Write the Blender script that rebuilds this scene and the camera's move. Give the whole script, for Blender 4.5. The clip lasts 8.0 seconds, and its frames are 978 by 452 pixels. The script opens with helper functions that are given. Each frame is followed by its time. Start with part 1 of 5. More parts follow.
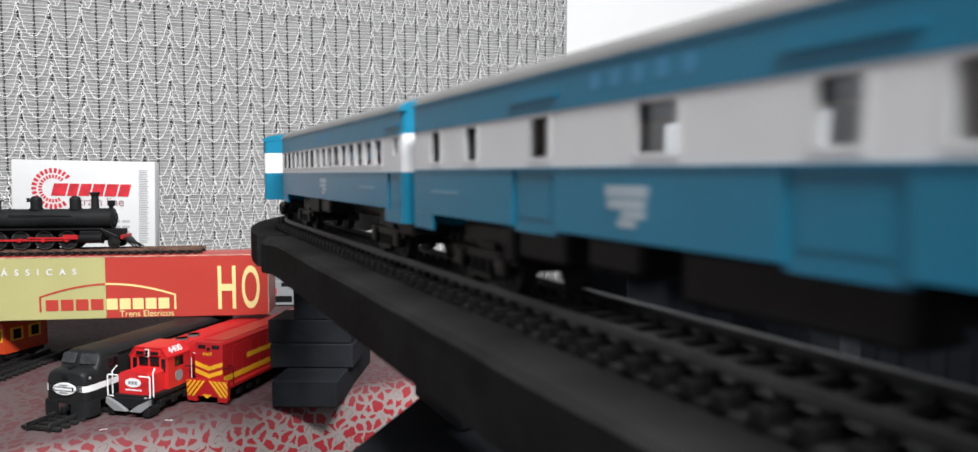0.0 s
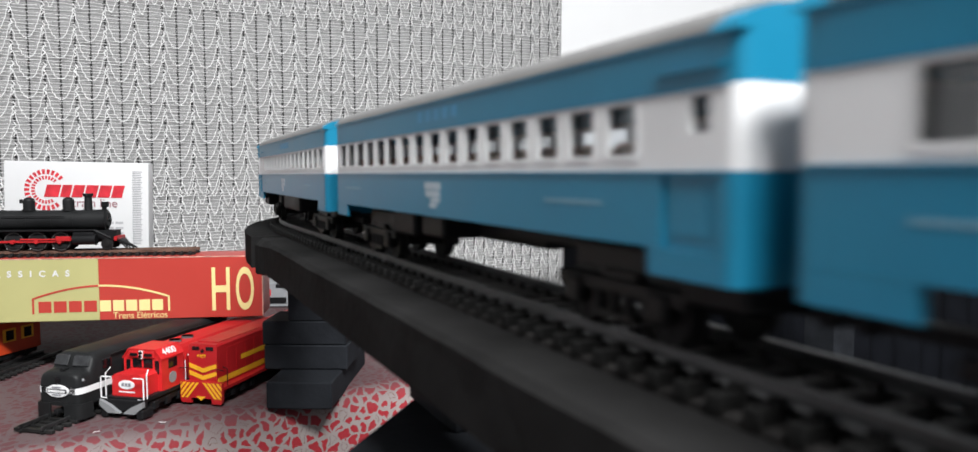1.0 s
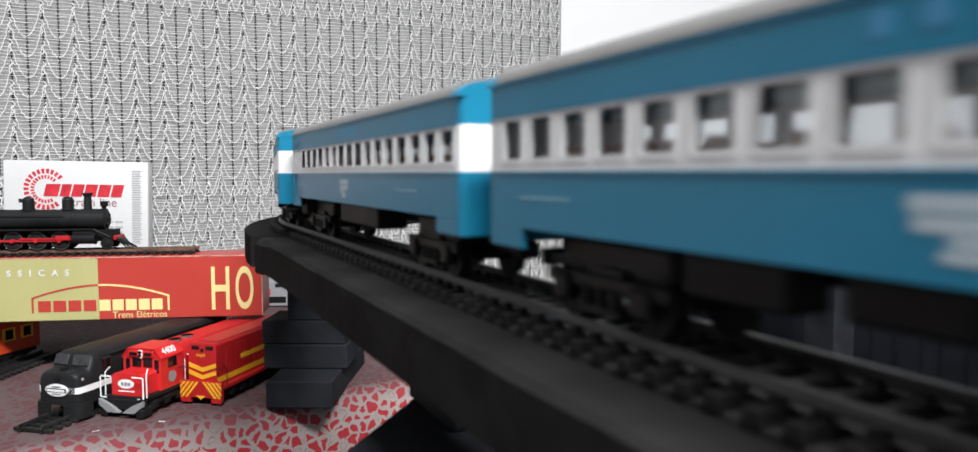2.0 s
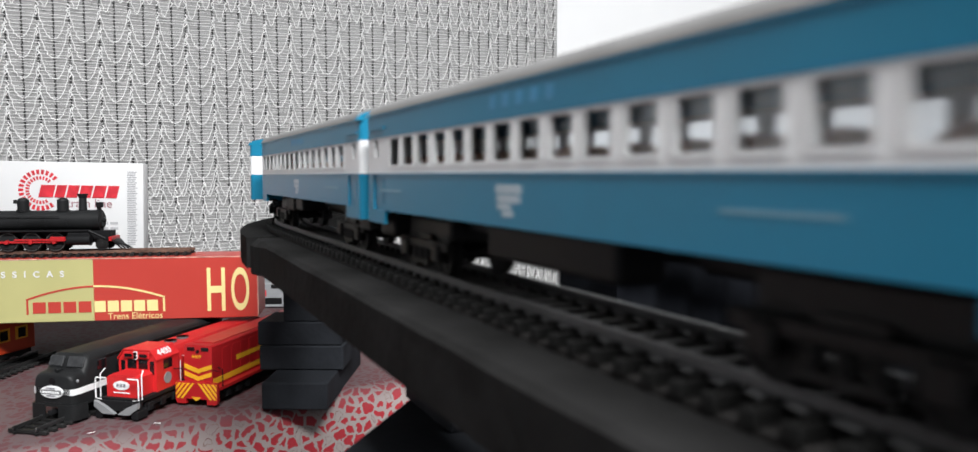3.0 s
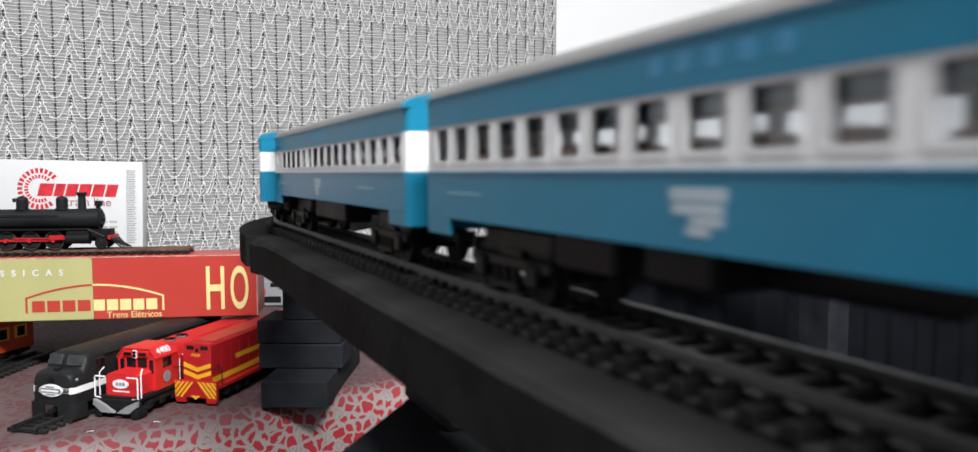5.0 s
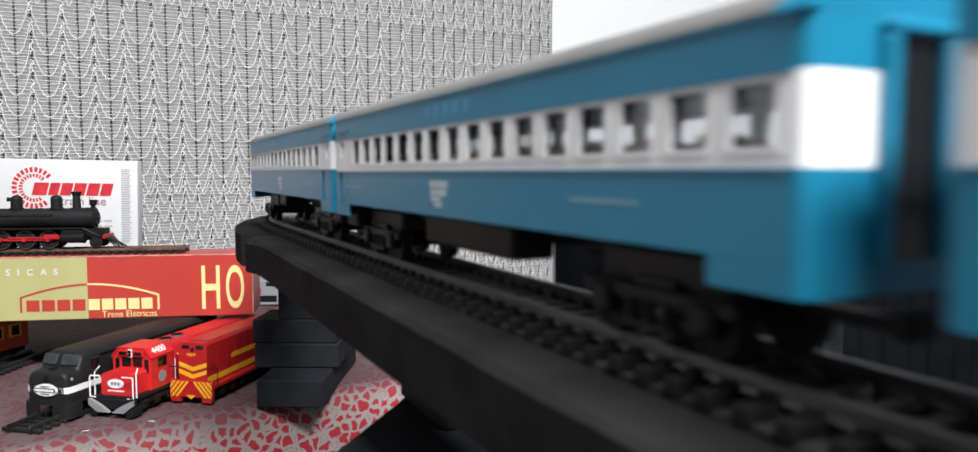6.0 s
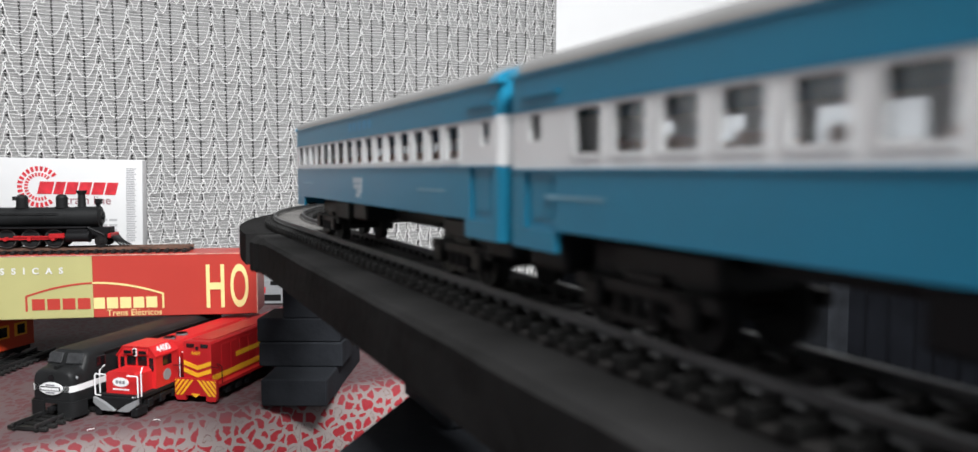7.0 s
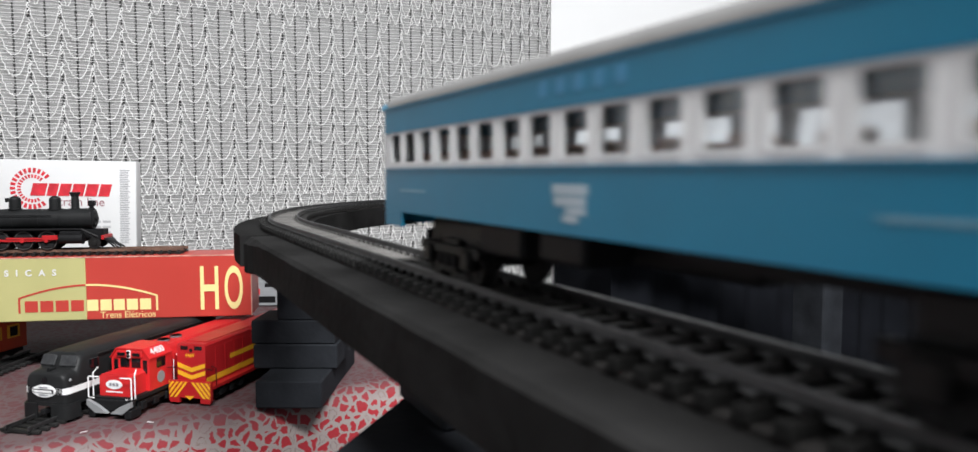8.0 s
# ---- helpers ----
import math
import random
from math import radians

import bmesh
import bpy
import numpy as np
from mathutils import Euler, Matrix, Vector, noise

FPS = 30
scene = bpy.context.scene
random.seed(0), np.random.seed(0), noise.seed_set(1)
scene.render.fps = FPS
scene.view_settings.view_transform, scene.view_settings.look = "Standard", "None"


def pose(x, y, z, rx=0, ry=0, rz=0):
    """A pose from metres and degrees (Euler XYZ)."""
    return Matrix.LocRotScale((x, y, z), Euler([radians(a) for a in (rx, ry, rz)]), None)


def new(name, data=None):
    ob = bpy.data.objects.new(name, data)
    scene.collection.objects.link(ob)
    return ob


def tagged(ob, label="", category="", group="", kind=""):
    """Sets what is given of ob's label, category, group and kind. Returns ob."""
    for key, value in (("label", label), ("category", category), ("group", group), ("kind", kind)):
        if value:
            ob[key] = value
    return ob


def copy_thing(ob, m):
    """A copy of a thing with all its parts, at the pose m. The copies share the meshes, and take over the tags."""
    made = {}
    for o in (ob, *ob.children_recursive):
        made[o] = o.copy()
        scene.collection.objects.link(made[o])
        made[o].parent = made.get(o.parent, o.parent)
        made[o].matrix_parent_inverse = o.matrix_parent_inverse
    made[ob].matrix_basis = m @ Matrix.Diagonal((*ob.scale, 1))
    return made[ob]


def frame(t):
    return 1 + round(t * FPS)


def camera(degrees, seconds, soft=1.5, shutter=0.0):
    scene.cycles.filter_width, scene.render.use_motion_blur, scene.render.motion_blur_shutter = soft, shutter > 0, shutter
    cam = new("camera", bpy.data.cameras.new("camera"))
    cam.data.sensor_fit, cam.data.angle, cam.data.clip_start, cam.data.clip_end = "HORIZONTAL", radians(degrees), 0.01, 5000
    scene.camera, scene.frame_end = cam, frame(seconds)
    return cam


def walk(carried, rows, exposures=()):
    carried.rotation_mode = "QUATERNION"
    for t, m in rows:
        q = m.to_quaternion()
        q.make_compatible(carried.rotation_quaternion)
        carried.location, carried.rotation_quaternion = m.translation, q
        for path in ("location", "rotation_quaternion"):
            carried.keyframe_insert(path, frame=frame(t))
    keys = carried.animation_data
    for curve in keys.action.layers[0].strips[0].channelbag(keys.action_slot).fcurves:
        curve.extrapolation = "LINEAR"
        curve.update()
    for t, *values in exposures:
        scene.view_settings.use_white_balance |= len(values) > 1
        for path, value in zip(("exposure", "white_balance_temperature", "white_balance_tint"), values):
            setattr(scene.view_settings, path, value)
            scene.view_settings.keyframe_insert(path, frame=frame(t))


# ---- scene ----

# World: x = right across the line, y = along the straight line, z up; floor at z = 0.
EYE = (0.0, 0.0, 0.92)
cam = camera(65.4, 8.0, soft=1.4, shutter=0.5)
cam.data.dof.use_dof = True
cam.data.dof.focus_distance = 0.86
cam.data.dof.aperture_fstop = 19.0
PATH = [
    (0.0, -24.25, -3.90, 0.0), (0.5, -24.38, -3.90, 0.0), (1.0, -24.65, -3.81, 0.0), (1.5, -24.63, -3.87, 0.0),
    (3.0, -24.97, -3.79, 0.0), (3.5, -25.08, -3.72, 0.0), (4.0, -25.05, -3.87, 0.0), (4.5, -24.92, -3.88, 0.0),
    (6.0, -25.33, -3.97, 0.0), (6.5, -25.33, -3.99, 0.0), (7.0, -25.03, -4.04, 0.0), (7.5, -25.21, -4.06, 0.0),
    (8.0, -25.42, -3.92, 0.0)]
walk(cam, [(t, pose(*EYE, 90 + p, r, y)) for t, y, p, r in PATH])

# ---------- light ----------
world = bpy.data.worlds.new("room_air")
scene.world = world
world.use_nodes = True
world.node_tree.nodes["Background"].inputs[0].default_value = (0.8, 0.9, 1.0, 1)
world.node_tree.nodes["Background"].inputs[1].default_value = 0.1
lamp_data = bpy.data.lights.new("ceiling_lamp_glow", "AREA")
lamp_data.shape, lamp_data.size, lamp_data.size_y = "RECTANGLE", 1.2, 0.3
lamp_data.energy, lamp_data.color = 146.0, (0.97, 0.985, 1.0)
lamp = new("ceiling_lamp_glow", lamp_data)
lamp.matrix_world = pose(0.03, -0.95, 2.46)
scene.view_settings.exposure = 0.0

# ---------- materials ----------
def mat(name, color, rough=0.5, metal=0.0, vary=0.15, scale=60.0, bump=0.05, fine=900.0, coat=0.0, spec=0.5, rough_vary=0.12):
    """Principled surface with stains at one scale and grain at another."""
    m = bpy.data.materials.new(name)
    m.use_nodes = True
    nt = m.node_tree
    b = nt.nodes["Principled BSDF"]
    b.inputs["Roughness"].default_value = rough
    b.inputs["Metallic"].default_value = metal
    b.inputs["Coat Weight"].default_value = coat
    b.inputs["Specular IOR Level"].default_value = spec
    co = nt.nodes.new("ShaderNodeTexCoord")
    n1 = nt.nodes.new("ShaderNodeTexNoise")
    n1.inputs["Scale"].default_value = scale
    n1.inputs["Detail"].default_value = 5
    nt.links.new(co.outputs["Object"], n1.inputs["Vector"])
    ramp = nt.nodes.new("ShaderNodeMapRange")
    ramp.inputs["From Min"].default_value, ramp.inputs["From Max"].default_value = 0.3, 0.7
    ramp.inputs["To Min"].default_value, ramp.inputs["To Max"].default_value = 1 - vary, 1 + vary * 0.6
    nt.links.new(n1.outputs["Fac"], ramp.inputs["Value"])
    mul = nt.nodes.new("ShaderNodeVectorMath")
    mul.operation = "SCALE"
    mul.inputs[0].default_value = color
    nt.links.new(ramp.outputs["Result"], mul.inputs["Scale"])
    nt.links.new(mul.outputs["Vector"], b.inputs["Base Color"])
    n2 = nt.nodes.new("ShaderNodeTexNoise")
    n2.inputs["Scale"].default_value = fine
    nt.links.new(co.outputs["Object"], n2.inputs["Vector"])
    rr = nt.nodes.new("ShaderNodeMapRange")
    rr.inputs["To Min"].default_value, rr.inputs["To Max"].default_value = max(0.02, rough - rough_vary), min(1, rough + rough_vary)
    nt.links.new(n1.outputs["Fac"], rr.inputs["Value"])
    nt.links.new(rr.outputs["Result"], b.inputs["Roughness"])
    if bump:
        bp = nt.nodes.new("ShaderNodeBump")
        bp.inputs["Strength"].default_value = bump
        bp.inputs["Distance"].default_value = 0.001
        nt.links.new(n2.outputs["Fac"], bp.inputs["Height"])
        nt.links.new(bp.outputs["Normal"], b.inputs["Normal"])
    return m


M_BLUE = mat("coach_blue", (0.010, 0.175, 0.295), 0.34, vary=0.06, bump=0.0, spec=0.32, rough_vary=0.03)
M_WHITE = mat("coach_white", (0.76, 0.76, 0.76), 0.5, vary=0.04, bump=0.0, spec=0.3, rough_vary=0.03)
M_ROOF = mat("coach_roof_grey", (0.185, 0.183, 0.18), 0.5, vary=0.12)
M_BLACK = mat("black_plastic", (0.011, 0.011, 0.0118), 0.5, vary=0.3, spec=0.12)
M_DIRTY = mat("bogie_black", (0.013, 0.0128, 0.0125), 0.5, vary=0.5, scale=200, spec=0.2)
M_STEEL = mat("wheel_steel", (0.022, 0.022, 0.022), 0.5, 0.3, vary=0.2, spec=0.1)
M_RAIL = mat("rail_steel", (0.145, 0.145, 0.147), 0.48, 1.0, vary=0.35, scale=90)
M_TIE = mat("sleeper_plastic", (0.014, 0.0138, 0.0135), 0.55, vary=0.5, scale=120, bump=0.2, spec=0.25)
M_BALLAST = mat("trackbed_grey", (0.035, 0.033, 0.032), 0.85, vary=0.5, scale=150, bump=0.4, spec=0.05)
M_BOARD = mat("black_painted_wood", (0.0175, 0.0172, 0.0171), 0.85, vary=0.45, scale=28, bump=0.5, fine=160, spec=0.02)
M_BLOCK = mat("charcoal_painted_block", (0.021, 0.023, 0.027), 0.75, vary=0.4, scale=30, bump=0.25, fine=300, spec=0.06)
M_SEAT = mat("tan_seat", (0.52, 0.25, 0.16), 0.6)
M_WALL = mat("white_wall_paint", (0.92, 0.92, 0.92), 0.8, vary=0.03, scale=3, fine=200, bump=0.05)
# unseen ceiling, greyed so that less light bounces onto the coach sides
M_CEIL = mat("ceiling_dim_grey", (0.48, 0.48, 0.48), 0.9, vary=0.04, scale=3)
# unseen walls, kept dark to lower the room's bounce and deepen the blacks
M_SIDE = mat("wall_dim_grey", (0.18, 0.18, 0.19), 0.85, vary=0.05, scale=3)
M_FLOOR = mat("floor_tile_grey", (0.16, 0.16, 0.165), 0.45, vary=0.15, scale=6)
M_DARKCLOTH = mat("dark_cloth", (0.009, 0.010, 0.013), 0.9, vary=0.3, scale=14, spec=0.05)
M_TABLE = mat("table_wood", (0.22, 0.13, 0.07), 0.5, vary=0.25, scale=15)
M_RED = mat("loco_red", (0.55, 0.018, 0.02), 0.38, vary=0.12)
M_RED2 = mat("loco_dark_red", (0.42, 0.012, 0.015), 0.4, vary=0.12)
M_YEL = mat("loco_yellow", (0.80, 0.42, 0.02), 0.45, vary=0.1)
M_ORANGE = mat("railcar_orange", (0.50, 0.05, 0.012), 0.42, vary=0.1)
M_LBLACK = mat("loco_black", (0.013, 0.0135, 0.014), 0.5, vary=0.3, spec=0.18)
M_LGREY = mat("loco_grey", (0.23, 0.235, 0.24), 0.5, vary=0.12)
M_PAINTW = mat("paint_white", (0.8, 0.8, 0.8), 0.45, vary=0.06)
M_MARK = mat("faded_white_mark", (0.42, 0.50, 0.55), 0.6, vary=0.1)
M_BOXRED = mat("card_red", (0.46, 0.048, 0.035), 0.35, vary=0.06, scale=20, bump=0.03)
M_BOXGREEN = mat("card_olive", (0.45, 0.425, 0.185), 0.35, vary=0.06, scale=20, bump=0.03)
M_BOXCREAM = mat("card_cream_print", (0.80, 0.68, 0.30), 0.4, vary=0.04)
M_BOXWHITE = mat("card_white", (0.70, 0.70, 0.70), 0.45, vary=0.05, scale=12, bump=0.04)
M_PRINTRED = mat("print_red", (0.62, 0.03, 0.045), 0.45, vary=0.25, scale=120)
M_PRINTGREY = mat("print_grey", (0.25, 0.25, 0.27), 0.5, vary=0.2)
M_GLASSDARK = mat("dark_window", (0.006, 0.007, 0.008), 0.12, vary=0.1, bump=0.0)
# mottled grey for the black locomotive's windshield
M_GREYPANE = mat("grey_pane", (0.035, 0.036, 0.038), 0.5, vary=0.4, scale=300, spec=0.2)
M_LACE = mat("lace_yarn", (0.80, 0.795, 0.785), 0.9, vary=0.08, scale=200, bump=0.0)


def glow(name, color, strength):
    m = bpy.data.materials.new(name)
    m.use_nodes = True
    b = m.node_tree.nodes["Principled BSDF"]
    b.inputs["Emission Color"].default_value = (*color, 1)
    b.inputs["Emission Strength"].default_value = strength
    return m


def clear(name, share):
    m = bpy.data.materials.new(name)
    m.use_nodes = True
    nt = m.node_tree
    nt.nodes.clear()
    out = nt.nodes.new("ShaderNodeOutputMaterial")
    mix = nt.nodes.new("ShaderNodeMixShader")
    tr = nt.nodes.new("ShaderNodeBsdfTransparent")
    gl = nt.nodes.new("ShaderNodeBsdfGlossy")
    gl.inputs["Roughness"].default_value = 0.06
    tr.inputs[0].default_value = (0.94, 0.95, 0.96, 1)
    mix.inputs[0].default_value = share
    nt.links.new(tr.outputs[0], mix.inputs[1])
    nt.links.new(gl.outputs[0], mix.inputs[2])
    nt.links.new(mix.outputs[0], out.inputs[0])
    return m


M_GLAZE = clear("clear_glazing", 0.07)


def sleeper_plastic():
    """Black plastic, with the light falling between the rails painted in as grey."""
    m = mat("lit_sleeper_plastic", (0.013, 0.0128, 0.0125), 0.6, vary=0.5, scale=120, bump=0.2, spec=0.12)
    nt = m.node_tree
    b = nt.nodes["Principled BSDF"]
    src = b.inputs["Base Color"].links[0].from_socket
    co = nt.nodes.new("ShaderNodeTexCoord")
    sep = nt.nodes.new("ShaderNodeSeparateXYZ")
    nt.links.new(co.outputs["Object"], sep.inputs[0])
    ab = nt.nodes.new("ShaderNodeMath")
    ab.operation = "ABSOLUTE"
    nt.links.new(sep.outputs[0], ab.inputs[0])
    rng = nt.nodes.new("ShaderNodeMapRange")
    rng.inputs["From Min"].default_value, rng.inputs["From Max"].default_value = 0.0085, 0.0060
    nt.links.new(ab.outputs[0], rng.inputs["Value"])
    info = nt.nodes.new("ShaderNodeObjectInfo")
    amount = nt.nodes.new("ShaderNodeMath")
    amount.operation = "MULTIPLY"
    nt.links.new(rng.outputs[0], amount.inputs[0])
    some = nt.nodes.new("ShaderNodeMapRange")
    some.inputs["To Min"].default_value, some.inputs["To Max"].default_value = 0.5, 1.0
    nt.links.new(info.outputs["Random"], some.inputs["Value"])
    nt.links.new(some.outputs[0], amount.inputs[1])
    mix = nt.nodes.new("ShaderNodeMix")
    mix.data_type = "RGBA"
    # painted light: pale grey for the sleepers' lit middle
    mix.inputs[7].default_value = (0.14, 0.134, 0.128, 1)
    nt.links.new(amount.outputs[0], mix.inputs[0])
    nt.links.new(src, mix.inputs[6])
    nt.links.new(mix.outputs[2], b.inputs["Base Color"])
    return m


def cloth_print():
    """Cotton print: red irregular spots with darker outlines on a greyish white ground."""
    m = bpy.data.materials.new("printed_cotton")
    m.use_nodes = True
    nt = m.node_tree
    L = nt.links.new
    b = nt.nodes["Principled BSDF"]
    b.inputs["Roughness"].default_value = 0.85
    co = nt.nodes.new("ShaderNodeUVMap")
    ns = nt.nodes.new("ShaderNodeTexNoise")
    ns.inputs["Scale"].default_value = 130
    L(co.outputs[0], ns.inputs["Vector"])
    add = nt.nodes.new("ShaderNodeVectorMath")
    add.operation = "MULTIPLY_ADD"
    add.inputs[1].default_value = (0.008, 0.008, 0)
    L(ns.outputs["Color"], add.inputs[0])
    L(co.outputs[0], add.inputs[2])
    v = nt.nodes.new("ShaderNodeTexVoronoi")
    v.feature = "DISTANCE_TO_EDGE"
    v.voronoi_dimensions = "2D"
    v.inputs["Scale"].default_value = 128
    L(add.outputs[0], v.inputs["Vector"])
    vc = nt.nodes.new("ShaderNodeTexVoronoi")
    vc.voronoi_dimensions = "2D"
    vc.inputs["Scale"].default_value = 128
    L(add.outputs[0], vc.inputs["Vector"])
    sep = nt.nodes.new("ShaderNodeSeparateColor")
    L(vc.outputs["Color"], sep.inputs[0])
    big = nt.nodes.new("ShaderNodeTexNoise")
    big.inputs["Scale"].default_value = 9
    L(co.outputs[0], big.inputs["Vector"])
    # how full each spot is
    thr = nt.nodes.new("ShaderNodeMapRange")
    thr.inputs["To Min"].default_value, thr.inputs["To Max"].default_value = 0.07, 0.25
    L(sep.outputs[0], thr.inputs["Value"])
    gt = nt.nodes.new("ShaderNodeMath")
    gt.operation = "GREATER_THAN"
    L(v.outputs["Distance"], gt.inputs[0])
    L(thr.outputs[0], gt.inputs[1])
    keep = nt.nodes.new("ShaderNodeMath")
    keep.operation = "LESS_THAN"
    L(sep.outputs[1], keep.inputs[0])
    L(big.outputs["Fac"], keep.inputs[1])
    keep2 = nt.nodes.new("ShaderNodeMath")
    keep2.operation = "ADD"
    keep2.inputs[1].default_value = 0.30
    L(big.outputs["Fac"], keep2.inputs[0])
    L(keep2.outputs[0], keep.inputs[1])
    spot = nt.nodes.new("ShaderNodeMath")
    spot.operation = "MULTIPLY"
    L(gt.outputs[0], spot.inputs[0])
    L(keep.outputs[0], spot.inputs[1])
    # thin drawn outlines in the empty cells
    d1 = nt.nodes.new("ShaderNodeMath")
    d1.operation = "SUBTRACT"
    L(v.outputs["Distance"], d1.inputs[0])
    L(thr.outputs[0], d1.inputs[1])
    d2 = nt.nodes.new("ShaderNodeMath")
    d2.operation = "ABSOLUTE"
    L(d1.outputs[0], d2.inputs[0])
    d3 = nt.nodes.new("ShaderNodeMath")
    d3.operation = "LESS_THAN"
    d3.inputs[1].default_value = 0.016
    L(d2.outputs[0], d3.inputs[0])
    inv = nt.nodes.new("ShaderNodeMath")
    inv.operation = "SUBTRACT"
    inv.inputs[0].default_value = 1.0
    L(keep.outputs[0], inv.inputs[1])
    line = nt.nodes.new("ShaderNodeMath")
    line.operation = "MULTIPLY"
    L(d3.outputs[0], line.inputs[0])
    L(inv.outputs[0], line.inputs[1])
    grain = nt.nodes.new("ShaderNodeTexNoise")
    grain.inputs["Scale"].default_value = 700
    L(co.outputs[0], grain.inputs["Vector"])
    ground = nt.nodes.new("ShaderNodeMix")
    ground.data_type = "RGBA"
    # ground and spots turn paler and stronger towards the table's edge
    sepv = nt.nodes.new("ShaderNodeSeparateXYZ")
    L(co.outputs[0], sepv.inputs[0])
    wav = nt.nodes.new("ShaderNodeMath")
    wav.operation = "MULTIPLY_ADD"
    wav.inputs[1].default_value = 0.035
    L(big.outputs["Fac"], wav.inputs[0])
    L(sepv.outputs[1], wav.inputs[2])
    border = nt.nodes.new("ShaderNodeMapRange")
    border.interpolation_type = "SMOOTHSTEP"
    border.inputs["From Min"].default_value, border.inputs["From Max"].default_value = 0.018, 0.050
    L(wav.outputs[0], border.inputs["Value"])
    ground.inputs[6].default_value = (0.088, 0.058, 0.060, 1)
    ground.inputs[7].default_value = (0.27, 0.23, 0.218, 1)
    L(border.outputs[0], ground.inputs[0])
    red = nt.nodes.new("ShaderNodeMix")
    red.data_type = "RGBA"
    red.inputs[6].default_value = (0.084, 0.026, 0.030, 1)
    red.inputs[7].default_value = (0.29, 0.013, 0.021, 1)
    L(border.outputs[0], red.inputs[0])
    c1 = nt.nodes.new("ShaderNodeMix")
    c1.data_type = "RGBA"
    c1.inputs[7].default_value = (0.10, 0.04, 0.035, 1)
    L(line.outputs[0], c1.inputs[0])
    L(ground.outputs[2], c1.inputs[6])
    c2 = nt.nodes.new("ShaderNodeMix")
    c2.data_type = "RGBA"
    L(red.outputs[2], c2.inputs[7])
    L(spot.outputs[0], c2.inputs[0])
    L(c1.outputs[2], c2.inputs[6])
    L(c2.outputs[2], b.inputs["Base Color"])
    bp = nt.nodes.new("ShaderNodeBump")
    bp.inputs["Strength"].default_value = 0.15
    bp.inputs["Distance"].default_value = 0.001
    L(grain.outputs["Fac"], bp.inputs["Height"])
    L(bp.outputs["Normal"], b.inputs["Normal"])
    return m


def net_fabric():
    """Dense grey net with darker vertical slots between the knitted ribs."""
    m = bpy.data.materials.new("grey_net")
    m.use_nodes = True
    nt = m.node_tree
    L = nt.links.new
    b = nt.nodes["Principled BSDF"]
    b.inputs["Roughness"].default_value = 0.95
    co = nt.nodes.new("ShaderNodeUVMap")
    sep = nt.nodes.new("ShaderNodeSeparateXYZ")
    L(co.outputs[0], sep.inputs[0])

    def math(op, a, bb):
        n = nt.nodes.new("ShaderNodeMath")
        n.operation = op
        for i, x in enumerate((a, bb)):
            if isinstance(x, (int, float)):
                n.inputs[i].default_value = x
            else:
                L(x, n.inputs[i])
        return n.outputs[0]
    wob = nt.nodes.new("ShaderNodeTexNoise")
    wob.inputs["Scale"].default_value = 7
    L(co.outputs[0], wob.inputs["Vector"])
    u = math("ADD", sep.outputs[0], math("MULTIPLY", math("SUBTRACT", wob.outputs["Fac"], 0.5), 0.10))
    fr = math("ABSOLUTE", math("SUBTRACT", math("FRACT", math("ADD", math("MULTIPLY", u, 2.0), 0.5), 0), 0.5), 0)
    slot = math("LESS_THAN", fr, math("ADD", 0.015, math("MULTIPLY", wob.outputs["Fac"], 0.11)))
    rib = math("ABSOLUTE", math("SUBTRACT", math("FRACT", math("MULTIPLY", sep.outputs[1], 8.0), 0), 0.5), 0)
    thread = math("LESS_THAN", rib, 0.22)
    grain = nt.nodes.new("ShaderNodeTexNoise")
    grain.inputs["Scale"].default_value = 30
    L(co.outputs[0], grain.inputs["Vector"])
    base = nt.nodes.new("ShaderNodeMix")
    base.data_type = "RGBA"
    base.inputs[6].default_value = (0.21, 0.209, 0.206, 1)
    base.inputs[7].default_value = (0.365, 0.362, 0.356, 1)
    L(grain.outputs["Fac"], base.inputs[0])
    c1 = nt.nodes.new("ShaderNodeMix")
    c1.data_type = "RGBA"
    c1.inputs[7].default_value = (0.46, 0.455, 0.45, 1)
    L(math("MULTIPLY", thread, 0.5), c1.inputs[0])
    L(base.outputs[2], c1.inputs[6])
    c2 = nt.nodes.new("ShaderNodeMix")
    c2.data_type = "RGBA"
    c2.inputs[7].default_value = (0.03, 0.03, 0.03, 1)
    L(math("MULTIPLY", slot, 0.9), c2.inputs[0])
    L(c1.outputs[2], c2.inputs[6])
    L(c2.outputs[2], b.inputs["Base Color"])
    return m


M_SLEEPER = sleeper_plastic()
M_CLOTH = cloth_print()
M_NET = net_fabric()

# ---------- mesh helpers ----------
def mesh_of(bm, name, material, smooth=True):
    me = bpy.data.meshes.new(name)
    bmesh.ops.recalc_face_normals(bm, faces=bm.faces)
    bm.to_mesh(me)
    bm.free()
    me.materials.append(material)
    if smooth:
        me.shade_smooth()
        me.set_sharp_from_angle(angle=radians(35))
    return me


def thing(name, label, category, m=None, group="", kind=""):
    ob = new(name)
    ob.empty_display_size = 0.01
    if m is not None:
        ob.matrix_basis = m
    return tagged(ob, label, category, group, kind)


def part(name, bm, material, parent, label="", m=None):
    ob = new(name, mesh_of(bm, name, material))
    ob.parent = parent
    if m is not None:
        ob.matrix_basis = m
    if label:
        ob["label"] = label
    return ob


